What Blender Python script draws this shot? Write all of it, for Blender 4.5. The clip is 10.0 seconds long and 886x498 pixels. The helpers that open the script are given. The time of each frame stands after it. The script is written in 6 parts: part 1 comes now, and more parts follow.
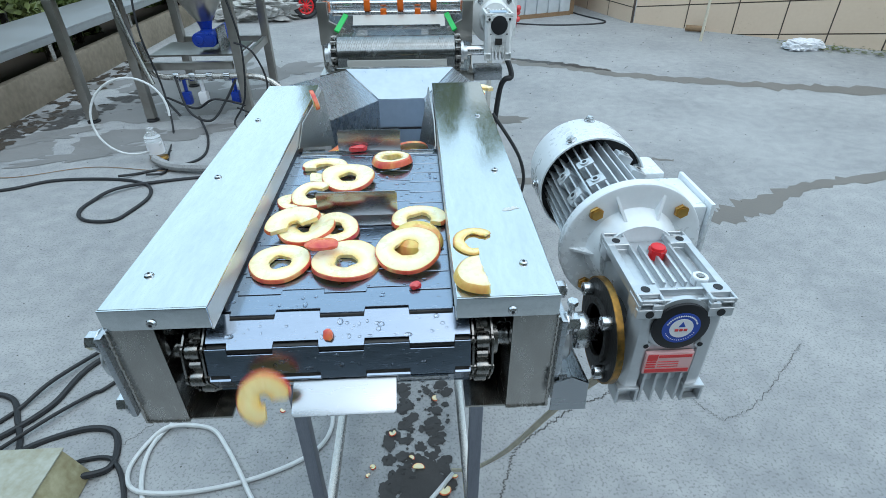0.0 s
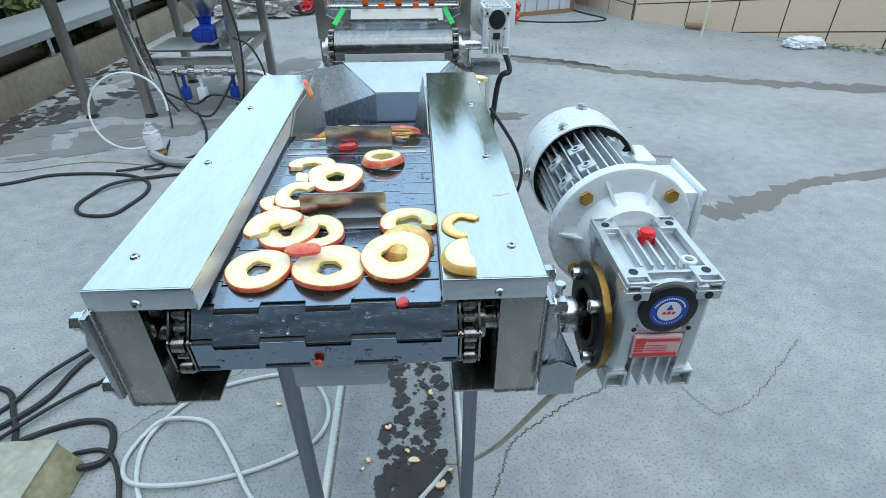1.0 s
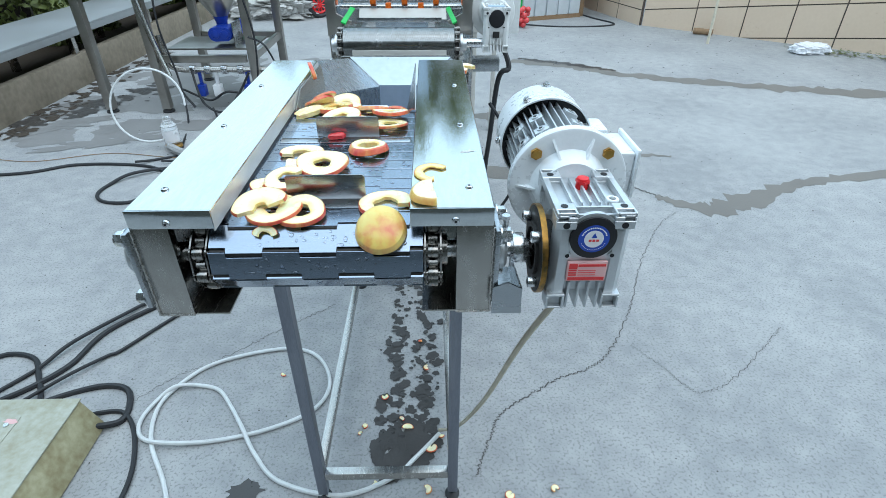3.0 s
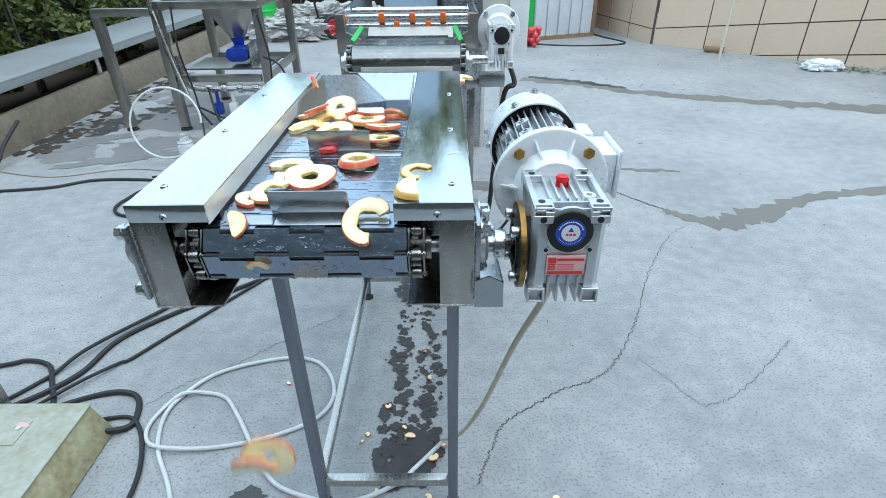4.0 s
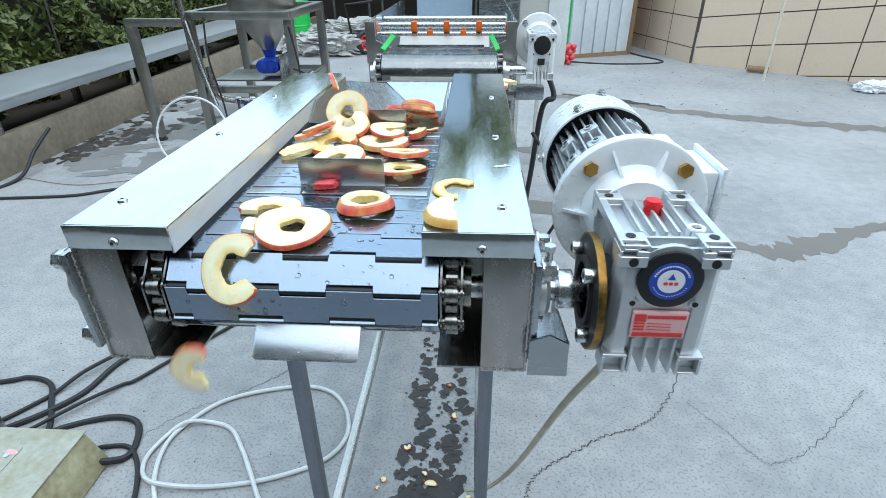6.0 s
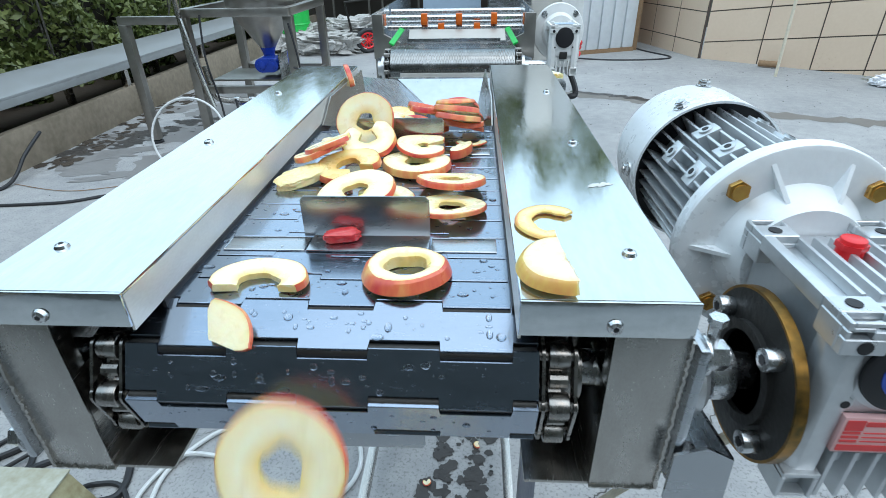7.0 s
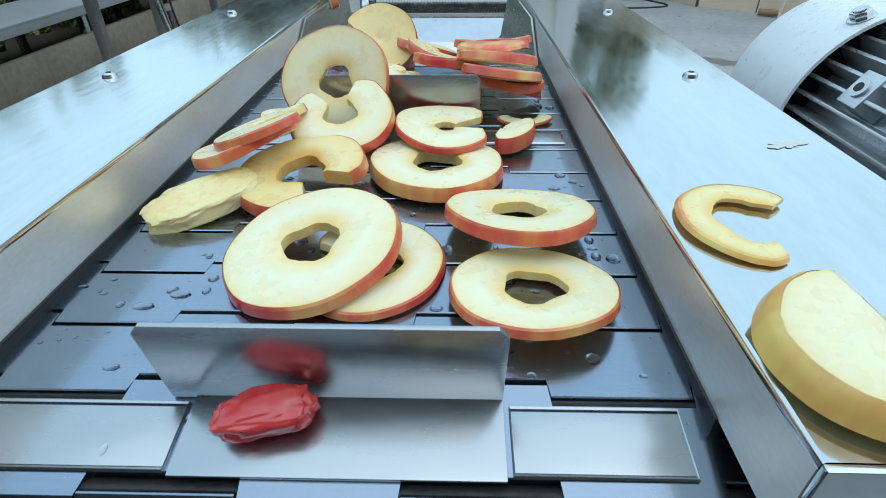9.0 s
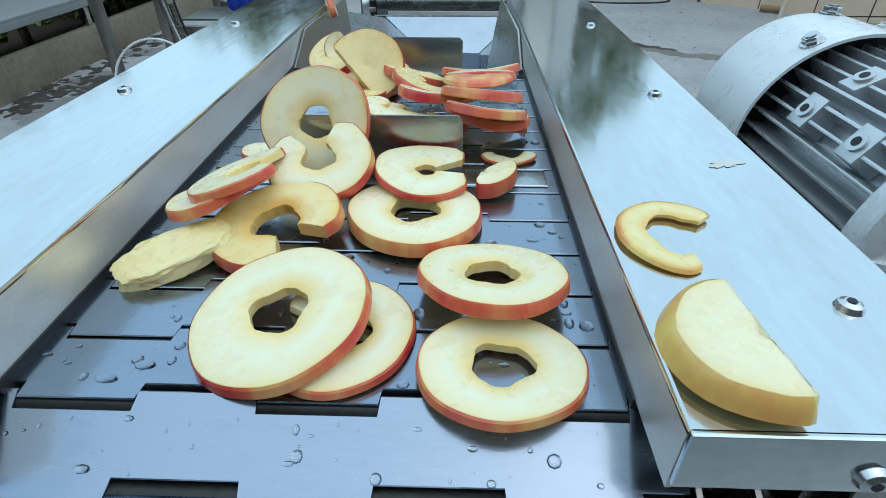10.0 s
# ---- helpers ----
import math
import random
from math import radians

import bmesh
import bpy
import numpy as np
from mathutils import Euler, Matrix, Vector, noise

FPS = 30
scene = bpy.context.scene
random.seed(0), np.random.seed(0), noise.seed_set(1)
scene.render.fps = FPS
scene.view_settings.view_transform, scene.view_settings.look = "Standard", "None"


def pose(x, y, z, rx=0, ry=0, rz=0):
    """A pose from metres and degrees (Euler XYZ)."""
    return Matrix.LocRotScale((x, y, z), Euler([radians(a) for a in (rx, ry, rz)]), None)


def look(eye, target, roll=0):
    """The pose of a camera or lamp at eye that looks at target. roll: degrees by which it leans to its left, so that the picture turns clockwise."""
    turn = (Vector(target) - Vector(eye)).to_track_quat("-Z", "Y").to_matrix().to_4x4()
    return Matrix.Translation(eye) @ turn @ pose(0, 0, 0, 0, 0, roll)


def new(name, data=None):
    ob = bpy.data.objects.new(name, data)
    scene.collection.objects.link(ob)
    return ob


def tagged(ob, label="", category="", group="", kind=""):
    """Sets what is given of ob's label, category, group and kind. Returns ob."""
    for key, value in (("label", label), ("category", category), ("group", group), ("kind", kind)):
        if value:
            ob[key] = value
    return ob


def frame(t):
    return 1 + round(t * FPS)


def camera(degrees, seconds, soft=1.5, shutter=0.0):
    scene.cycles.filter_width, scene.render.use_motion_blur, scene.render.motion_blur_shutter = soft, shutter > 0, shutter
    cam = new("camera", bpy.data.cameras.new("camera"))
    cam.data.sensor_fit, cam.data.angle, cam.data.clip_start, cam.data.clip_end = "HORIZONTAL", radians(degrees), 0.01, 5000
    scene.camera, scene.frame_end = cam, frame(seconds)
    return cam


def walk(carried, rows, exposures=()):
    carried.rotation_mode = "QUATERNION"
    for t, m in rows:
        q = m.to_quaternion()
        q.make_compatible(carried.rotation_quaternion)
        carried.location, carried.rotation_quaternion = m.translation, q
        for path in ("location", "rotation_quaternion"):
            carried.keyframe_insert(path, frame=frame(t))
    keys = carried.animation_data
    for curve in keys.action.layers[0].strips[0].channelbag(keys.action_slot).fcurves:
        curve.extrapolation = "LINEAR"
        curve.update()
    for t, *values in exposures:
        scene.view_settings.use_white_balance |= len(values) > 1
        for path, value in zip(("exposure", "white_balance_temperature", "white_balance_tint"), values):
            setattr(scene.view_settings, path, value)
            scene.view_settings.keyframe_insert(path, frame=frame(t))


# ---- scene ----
# camera: seconds, eye x y z, yaw, pitch, roll
cam = camera(80.4, 10.0, soft=0.8, shutter=0.2)
PATH = [
    (0.0, 0.0857, -0.3859, 1.5407, -2.71, -33.46, -0.36),
    (0.5, 0.0949, -0.3829, 1.5322, -2.68, -33.57, -0.31),
    (1.0, 0.0981, -0.3932, 1.5257, -2.70, -33.64, -0.18),
    (1.5, 0.0981, -0.4181, 1.5254, -2.68, -33.66, 0.07),
    (2.0, 0.1053, -0.4619, 1.5272, -2.57, -33.67, 0.26),
    (2.5, 0.1236, -0.5159, 1.5299, -1.92, -33.68, 0.34),
    (2.7, 0.1315, -0.5278, 1.5278, -1.70, -33.53, 0.26),
    (3.8, 0.1734, -0.5736, 1.5183, -0.12, -31.68, -0.51),
    (4.0, 0.1820, -0.5798, 1.5129, 0.42, -31.15, -0.69),
    (4.5, 0.1897, -0.5659, 1.5030, 1.47, -30.25, -0.43),
    (5.0, 0.1984, -0.5333, 1.4865, 2.24, -29.66, -0.58),
    (5.2, 0.1992, -0.5153, 1.4758, 2.59, -29.47, -0.64),
    (6.3, 0.1366, -0.3606, 1.4325, 3.71, -29.29, -0.52),
    (6.5, 0.1203, -0.3264, 1.4252, 3.66, -29.31, -0.72),
    (7.0, 0.0889, -0.2431, 1.3987, 3.60, -29.40, -1.06),
    (7.5, 0.0700, -0.1779, 1.3729, 3.42, -30.69, -1.49),
    (8.0, 0.0522, -0.1175, 1.3535, 2.90, -32.26, -1.08),
    (8.5, 0.0410, -0.0794, 1.3333, 2.42, -33.33, -0.95),
    (9.0, 0.0402, -0.0650, 1.3269, 1.75, -34.05, -0.54),
    (9.5, 0.0448, -0.0681, 1.3289, 1.60, -34.29, -0.31),
    (10.0, 0.0522, -0.0891, 1.3505, 1.82, -34.76, -0.12),
]
walk(cam, [(t, pose(x, y, z, 90 + pitch, 0, yaw) @ pose(0, 0, 0, 0, 0, roll)) for t, x, y, z, yaw, pitch, roll in PATH],
     exposures=[(0.0, 0.56, 6350, 10), (2.5, 0.72, 6350, 10), (4.5, 0.90, 6400, 11), (6.5, 0.88, 6500, 12), (7.5, 0.62, 6500, 12), (8.5, 0.36, 6350, 8), (10.0, 0.17, 6200, 7)])

# daylight in open shade: bright hazy sky, soft low sun
world = bpy.data.worlds.new("sky")
scene.world = world
world.use_nodes = True
wn = world.node_tree.nodes
sky = wn.new("ShaderNodeTexSky")
sky.sky_type = "NISHITA"
sky.sun_disc = False
sky.sun_elevation, sky.sun_rotation = radians(64), radians(141)
sky.air_density, sky.dust_density, sky.ozone_density = 1.0, 2.0, 1.5
wn["Background"].inputs["Strength"].default_value = 0.15
haze = wn.new("ShaderNodeMix")
haze.data_type = "RGBA"
haze.inputs[0].default_value = 0.65
haze.inputs[7].default_value = (6.1, 8.5, 9.9, 1)
world.node_tree.links.new(sky.outputs["Color"], haze.inputs[6])
world.node_tree.links.new(haze.outputs[2], wn["Background"].inputs["Color"])
sun = new("sun", bpy.data.lights.new("sun", "SUN"))
sun.data.energy, sun.data.angle, sun.data.color = 0.6, radians(100), (1.0, 0.95, 0.88)
sun.matrix_world = look((1.66, -2.05, 5.4), (0, 0, 0))


# ---- mesh helpers ----
def matr(name, base, rough=0.5, metal=0.0, second=None, scale=6.0, amount=0.5, bump=0.0, bump_scale=60.0, stretch=(1, 1, 1),
         rough_var=0.1, fine=40.0, sss=0.0, coat=0.0, speck=0.0, speck_scale=260.0):
    """A surface with colour variation at two scales, uneven gloss and fine relief."""
    m = bpy.data.materials.new(name)
    m.use_nodes = True
    n, link = m.node_tree.nodes, m.node_tree.links.new
    b = n["Principled BSDF"]
    b.inputs["Metallic"].default_value = metal
    b.inputs["Coat Weight"].default_value = coat
    if sss:
        b.inputs["Subsurface Weight"].default_value = sss
        b.inputs["Subsurface Radius"].default_value = (0.006, 0.004, 0.002)
        b.inputs["Subsurface Scale"].default_value = 0.6
    co = n.new("ShaderNodeTexCoord")
    mp = n.new("ShaderNodeMapping")
    mp.inputs["Scale"].default_value = stretch
    link(co.outputs["Object"], mp.inputs["Vector"])
    big, small = n.new("ShaderNodeTexNoise"), n.new("ShaderNodeTexNoise")
    big.inputs["Scale"].default_value, big.inputs["Detail"].default_value = scale, 5
    small.inputs["Scale"].default_value, small.inputs["Detail"].default_value = fine, 4
    for t in (big, small):
        link(mp.outputs["Vector"], t.inputs["Vector"])
    mixf = n.new("ShaderNodeMath")
    mixf.operation = "MULTIPLY_ADD"
    mixf.inputs[1].default_value = 0.45
    link(small.outputs["Fac"], mixf.inputs[0])
    half = n.new("ShaderNodeMath")
    half.operation = "MULTIPLY"
    half.inputs[1].default_value = 0.55
    link(big.outputs["Fac"], half.inputs[0])
    link(half.outputs[0], mixf.inputs[2])
    ramp = n.new("ShaderNodeValToRGB")
    second = second or tuple(c * 0.72 for c in base)
    lo, hi = 0.5 - 0.22 / max(amount, 0.05) * 0.5, 0.5 + 0.22 / max(amount, 0.05) * 0.5
    ramp.color_ramp.elements[0].position, ramp.color_ramp.elements[1].position = max(lo, 0), min(hi, 1)
    ramp.color_ramp.elements[0].color, ramp.color_ramp.elements[1].color = (*second, 1), (*base, 1)
    link(mixf.outputs[0], ramp.inputs["Fac"])
    out = ramp.outputs["Color"]
    if speck:
        sn = n.new("ShaderNodeTexNoise")
        sn.inputs["Scale"].default_value, sn.inputs["Detail"].default_value = speck_scale, 3
        link(mp.outputs["Vector"], sn.inputs["Vector"])
        sr = n.new("ShaderNodeMapRange")
        sr.inputs["From Min"].default_value, sr.inputs["From Max"].default_value = 0.52, 0.66
        sr.inputs["To Min"].default_value, sr.inputs["To Max"].default_value = 0.0, speck
        link(sn.outputs["Fac"], sr.inputs["Value"])
        mx = n.new("ShaderNodeMix")
        mx.data_type = "RGBA"
        mx.inputs[7].default_value = (base[0] * 0.35, base[1] * 0.35, base[2] * 0.35, 1)
        link(sr.outputs["Result"], mx.inputs[0])
        link(out, mx.inputs[6])
        out = mx.outputs[2]
    link(out, b.inputs["Base Color"])
    rr = n.new("ShaderNodeMapRange")
    rr.inputs["From Min"].default_value, rr.inputs["From Max"].default_value = 0.3, 0.7
    rr.inputs["To Min"].default_value, rr.inputs["To Max"].default_value = max(rough - rough_var, 0.03), min(rough + rough_var, 1)
    link(mixf.outputs[0], rr.inputs["Value"])
    link(rr.outputs["Result"], b.inputs["Roughness"])
    if bump:
        bt = n.new("ShaderNodeTexNoise")
        bt.inputs["Scale"].default_value, bt.inputs["Detail"].default_value = bump_scale, 4
        link(mp.outputs["Vector"], bt.inputs["Vector"])
        bp = n.new("ShaderNodeBump")
        bp.inputs["Strength"].default_value, bp.inputs["Distance"].default_value = bump, 0.004
        link(bt.outputs["Fac"], bp.inputs["Height"])
        link(bp.outputs["Normal"], b.inputs["Normal"])
    return m


def plain(name, base, rough=0.4, metal=0.0, transmission=0.0, ior=1.45, emit=0.0):
    m = bpy.data.materials.new(name)
    m.use_nodes = True
    b = m.node_tree.nodes["Principled BSDF"]
    b.inputs["Base Color"].default_value = (*base, 1)
    b.inputs["Roughness"].default_value, b.inputs["Metallic"].default_value = rough, metal
    b.inputs["Transmission Weight"].default_value, b.inputs["IOR"].default_value = transmission, ior
    return m


def to_mesh(name, bm, mats, smooth=True):
    bmesh.ops.recalc_face_normals(bm, faces=bm.faces)
    me = bpy.data.meshes.new(name)
    bm.to_mesh(me)
    bm.free()
    for m in mats if isinstance(mats, (list, tuple)) else [mats]:
        me.materials.append(m)
    if smooth:
        me.polygons.foreach_set("use_smooth", [True] * len(me.polygons))
        me.set_sharp_from_angle(angle=radians(26))
    return me


def part(name, bm, mats, parent=None, label="", m=None):
    me = bm if isinstance(bm, bpy.types.Mesh) else to_mesh(name, bm, mats)
    ob = new(name, me)
    if parent:
        ob.parent = parent
    if m is not None:
        ob.matrix_basis = m
    if label:
        ob["label"] = label
    return ob


def thing(name, label, category, group="", kind="", m=None):
    ob = new(name)
    ob.empty_display_size = 0.05
    if m is not None:
        ob.matrix_basis = m
    return tagged(ob, label, category, group, kind)


def box(bm, x0, x1, y0, y1, z0, z1, bevel=0.0, seg=2):
    m = Matrix.Translation(((x0 + x1) / 2, (y0 + y1) / 2, (z0 + z1) / 2)) @ Matrix.Diagonal((x1 - x0, y1 - y0, z1 - z0, 1))
    vs = bmesh.ops.create_cube(bm, size=1, matrix=m)["verts"]
    if bevel:
        es = list({e for v in vs for e in v.link_edges})
        bmesh.ops.bevel(bm, geom=es, offset=bevel, segments=seg, affect="EDGES", profile=0.6)
    return bm


def cyl(bm, a, b, r, seg=20, r2=None, bevel=0.0):
    a, b = Vector(a), Vector(b)
    d = b - a
    q = Vector((0, 0, 1)).rotation_difference(d.normalized()).to_matrix().to_4x4()
    vs = bmesh.ops.create_cone(bm, cap_ends=True, segments=seg, radius1=r, radius2=r if r2 is None else r2, depth=d.length,
                               matrix=Matrix.Translation((a + b) / 2) @ q)["verts"]
    if bevel:
        caps = {f for v in vs for f in v.link_faces if len(f.verts) == seg}
        es = list({e for f in caps for e in f.edges})
        bmesh.ops.bevel(bm, geom=es, offset=bevel, segments=2, affect="EDGES", profile=0.5)
    return bm


def prism(bm, pts, axis, a, b, bevel=0.0):
    """Extrude a flat outline along an axis from a to b. pts are the two other coordinates in order."""
    def at(p, h):
        return {"x": (h, p[0], p[1]), "y": (p[0], h, p[1]), "z": (p[0], p[1], h)}[axis]
    lo = [bm.verts.new(at(p, a)) for p in pts]
    hi = [bm.verts.new(at(p, b)) for p in pts]
    n = len(pts)
    fs = [bm.faces.new(lo), bm.faces.new(hi[::-1])]
    fs += [bm.faces.new((lo[i], hi[i], hi[(i + 1) % n], lo[(i + 1) % n])) for i in range(n)]
    if bevel:
        bmesh.ops.bevel(bm, geom=list({e for f in fs for e in f.edges}), offset=bevel, segments=2, affect="EDGES", profile=0.6)
    return bm


def smooth_line(pts, n=8):
    """A rounded line through the points."""
    pts = [Vector(p) for p in pts]
    out = []
    for i in range(len(pts) - 1):
        p0, p1, p2, p3 = pts[max(i - 1, 0)], pts[i], pts[i + 1], pts[min(i + 2, len(pts) - 1)]
        for k in range(n):
            t = k / n
            out.append(0.5 * ((2 * p1) + (p2 - p0) * t + (2 * p0 - 5 * p1 + 4 * p2 - p3) * t * t + (3 * p1 - p0 - 3 * p2 + p3) * t ** 3))
    return out + [pts[-1]]


def tube(bm, pts, r, seg=8, closed=False):
    pts = [Vector(p) for p in pts]
    rings, up = [], Vector((0.13, 0.2, 0.97))
    n = len(pts)
    for i, p in enumerate(pts):
        d = (pts[(i + 1) % n] - pts[i - 1]) if closed else (pts[min(i + 1, n - 1)] - pts[max(i - 1, 0)])
        d.normalize()
        u = d.cross(up).normalized()
        w = u.cross(d)
        rings.append([bm.verts.new(p + r * (math.cos(a) * u + math.sin(a) * w)) for a in [2 * math.pi * k / seg for k in range(seg)]])
    for i in range(n if closed else n - 1):
        a, b = rings[i], rings[(i + 1) % n]
        for k in range(seg):
            bm.faces.new((a[k], a[(k + 1) % seg], b[(k + 1) % seg], b[k]))
    if not closed:
        bm.faces.new(rings[0][::-1]), bm.faces.new(rings[-1])
    return bm


def lathe(bm, prof, origin, axis, seg=40):
    """Turn a profile of (radius, height) about an axis through origin."""
    o = Vector(origin)
    d = {"x": Vector((1, 0, 0)), "y": Vector((0, 1, 0)), "z": Vector((0, 0, 1))}[axis]
    u = Vector((0, 0, 1)) if axis != "z" else Vector((1, 0, 0))
    w = d.cross(u)
    rings = []
    for r, h in prof:
        rings.append([bm.verts.new(o + d * h + r * (math.cos(2 * math.pi * k / seg) * u + math.sin(2 * math.pi * k / seg) * w)) for k in range(seg)])
    for a, b in zip(rings, rings[1:]):
        for k in range(seg):
            bm.faces.new((a[k], a[(k + 1) % seg], b[(k + 1) % seg], b[k]))
    bm.faces.new(rings[0][::-1]), bm.faces.new(rings[-1])
    return bm


def B():
    return bmesh.new()


def bolt(parent, p, d, r=0.006, h=0.005, mat=None, washer=True, name="bolt"):
    """A hexagon bolt head with a washer, standing out from p along d."""
    p, d = Vector(p), Vector(d).normalized()
    bm = B()
    if washer:
        cyl(bm, p - d * 0.001, p + d * 0.0015, r * 1.35, 18, bevel=0.0004)
    cyl(bm, p + d * 0.001, p + d * h, r, 6, bevel=0.0005)
    cyl(bm, p + d * h * 0.9, p + d * (h + 0.0012), r * 0.7, 14)
    return part(name, bm, mat or M_bolt, parent)


def button_screw(parent, p, d, r=0.0052):
    p, d = Vector(p), Vector(d).normalized()
    bm = B()
    cyl(bm, p - d * 0.0005, p + d * 0.0022, r, 20, r * 0.8)
    cyl(bm, p + d * 0.0020, p + d * 0.0031, r * 0.8, 20, r * 0.45)
    ob = part("screw", bm, M_bolt, parent)
    bm = B()
    cyl(bm, p + d * 0.0029, p + d * 0.0034, r * 0.34, 6)
    part("hex_socket", bm, M_black, ob)
    return ob


# ---- materials ----
M_roller = matr("wet_roller_steel", (0.36, 0.37, 0.37), 0.22, 1.0, second=(0.24, 0.24, 0.23), scale=8, amount=0.6, rough_var=0.1, fine=50)
M_steel = matr("brushed_stainless", (0.54, 0.52, 0.49), 0.24, 1.0, second=(0.36, 0.34, 0.31), scale=5, amount=0.6, bump=0.05, bump_scale=90, stretch=(14, 1, 6), rough_var=0.07, fine=60)
M_steel_film = matr("stainless_cover", (0.69, 0.72, 0.73), 0.115, 1.0, second=(0.57, 0.60, 0.60), scale=7, amount=0.55, bump=0.05, bump_scale=9, stretch=(5, 1.2, 4), rough_var=0.05, fine=40)
M_lip = matr("satin_inner_lip", (0.80, 0.78, 0.73), 0.42, 0.55, second=(0.68, 0.65, 0.60), scale=6, amount=0.6, bump=0.04, bump_scale=80, stretch=(1, 4, 12), rough_var=0.08, fine=60)
M_leg = matr("blue_grey_tube_steel", (0.30, 0.32, 0.36), 0.38, 1.0, second=(0.20, 0.21, 0.25), scale=8, amount=0.6, bump=0.04, bump_scale=90, stretch=(10, 10, 1), rough_var=0.1, fine=60)
M_guide = matr("black_wear_strip", (0.02, 0.02, 0.022), 0.5, 0, scale=30, amount=0.5)
M_slat = matr("wet_steel_slat", (0.30, 0.36, 0.45), 0.22, 1.0, second=(0.235, 0.285, 0.36), coat=0.8, scale=16, amount=0.3, bump=0.012, bump_scale=160, stretch=(1, 6, 1), rough_var=0.1, fine=120)
M_plate = matr("folded_steel_plate", (0.50, 0.52, 0.54), 0.27, 1.0, second=(0.40, 0.42, 0.44), scale=9, amount=0.3, bump=0.012, bump_scale=90, stretch=(1, 3, 5), rough_var=0.08, fine=30)
M_chain = matr("oiled_chain_steel", (0.40, 0.39, 0.37), 0.28, 1.0, second=(0.22, 0.2, 0.18), scale=60, amount=0.7, rough_var=0.12, fine=200)
M_bolt = matr("bright_bolt_steel", (0.72, 0.73, 0.74), 0.25, 1.0, scale=90, amount=0.4, fine=300)
M_alu = matr("silver_cast_paint", (0.66, 0.685, 0.70), 0.34, 0.72, second=(0.52, 0.535, 0.55), scale=18, amount=0.4, bump=0.05, bump_scale=300, fine=140)
M_motor = matr("pale_silver_paint", (0.86, 0.89, 0.90), 0.30, 0.1, second=(0.72, 0.75, 0.77), scale=10, amount=0.35, bump=0.06, bump_scale=200, fine=120)
M_white = matr("white_machine_paint", (0.78, 0.79, 0.78), 0.4, 0.0, second=(0.62, 0.62, 0.60), scale=9, amount=0.4, fine=60)
M_black = plain("black", (0.012, 0.012, 0.014), 0.5)
M_rubber = matr("black_rubber", (0.022, 0.023, 0.026), 0.55, 0, scale=30, amount=0.4, bump=0.1, bump_scale=300)
M_iron = matr("dark_cast_iron", (0.05, 0.048, 0.045), 0.5, 0.6, scale=30, amount=0.6, bump=0.2, bump_scale=200)
M_brass = matr("yellow_zinc", (0.62, 0.38, 0.10), 0.32, 1.0, second=(0.50, 0.25, 0.07), scale=40, amount=0.8, fine=180)
M_zinc = matr("dull_brass_rim", (0.46, 0.23, 0.05), 0.35, 0.9, second=(0.12, 0.09, 0.035), scale=25, amount=0.8, fine=150)
M_red = plain("red_plastic", (0.75, 0.02, 0.025), 0.3)
M_blue = matr("blue_paint", (0.015, 0.06, 0.45), 0.35, 0, second=(0.01, 0.04, 0.3), scale=20, amount=0.4)
M_bluelabel = plain("blue_label", (0.02, 0.07, 0.42), 0.3)
M_whitelabel = plain("white_label", (0.82, 0.82, 0.84), 0.4)
M_redlabel = plain("red_label", (0.72, 0.05, 0.05), 0.35)
M_pink = plain("pale_red_label", (0.75, 0.45, 0.44), 0.4)
M_orange = matr("orange_plastic", (0.85, 0.16, 0.01), 0.4, 0, scale=30, amount=0.3)
M_green = matr("green_plastic", (0.01, 0.50, 0.08), 0.4, 0, scale=20, amount=0.3)
M_hose = matr("white_hose", (0.74, 0.76, 0.76), 0.35, 0, second=(0.55, 0.56, 0.55), scale=12, amount=0.4)
M_cord = matr("tan_cord", (0.70, 0.62, 0.48), 0.6, 0, scale=30, amount=0.5)
M_concrete = matr("yard_concrete", (0.40, 0.40, 0.395), 0.72, 0, second=(0.27, 0.275, 0.28), scale=1.3, amount=0.8, bump=0.5, bump_scale=60, fine=12, rough_var=0.12, speck=0.55, speck_scale=105)
M_wet = matr("wet_concrete", (0.055, 0.050, 0.047), 0.38, 0, second=(0.05, 0.047, 0.045), scale=9, amount=0.6, bump=0.3, bump_scale=70, rough_var=0.2)
M_damp = matr("damp_concrete", (0.20, 0.185, 0.165), 0.6, 0, second=(0.14, 0.13, 0.12), scale=4, amount=0.6, bump=0.3, bump_scale=60, rough_var=0.2)
M_dampish = matr("faintly_damp_concrete", (0.23, 0.225, 0.22), 0.6, 0, second=(0.165, 0.16, 0.155), scale=3, amount=0.7, bump=0.3, bump_scale=60, rough_var=0.2)
M_crack = matr("crack_dirt", (0.10, 0.095, 0.09), 0.9, 0, scale=30, amount=0.6)
M_curb = matr("stained_cement", (0.30, 0.25, 0.19), 0.8, 0, second=(0.17, 0.14, 0.10), scale=2.2, amount=0.7, bump=0.4, bump_scale=30, fine=18)
M_tile = matr("beige_tile", (0.72, 0.56, 0.42), 0.35, 0, second=(0.64, 0.48, 0.35), scale=1.5, amount=0.35, bump=0.05, fine=30)
M_grout = matr("dark_grout", (0.11, 0.085, 0.07), 0.9, 0, scale=20, amount=0.5)
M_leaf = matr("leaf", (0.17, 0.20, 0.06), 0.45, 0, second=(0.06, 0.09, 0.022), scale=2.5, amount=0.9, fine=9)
# lighter copy of the leaf colour, with sunlight on the trees put into it
M_sunleaf = matr("sunlit_leaf", (0.25, 0.28, 0.11), 0.5, 0, second=(0.12, 0.15, 0.05), scale=1.5, amount=0.9, fine=6)
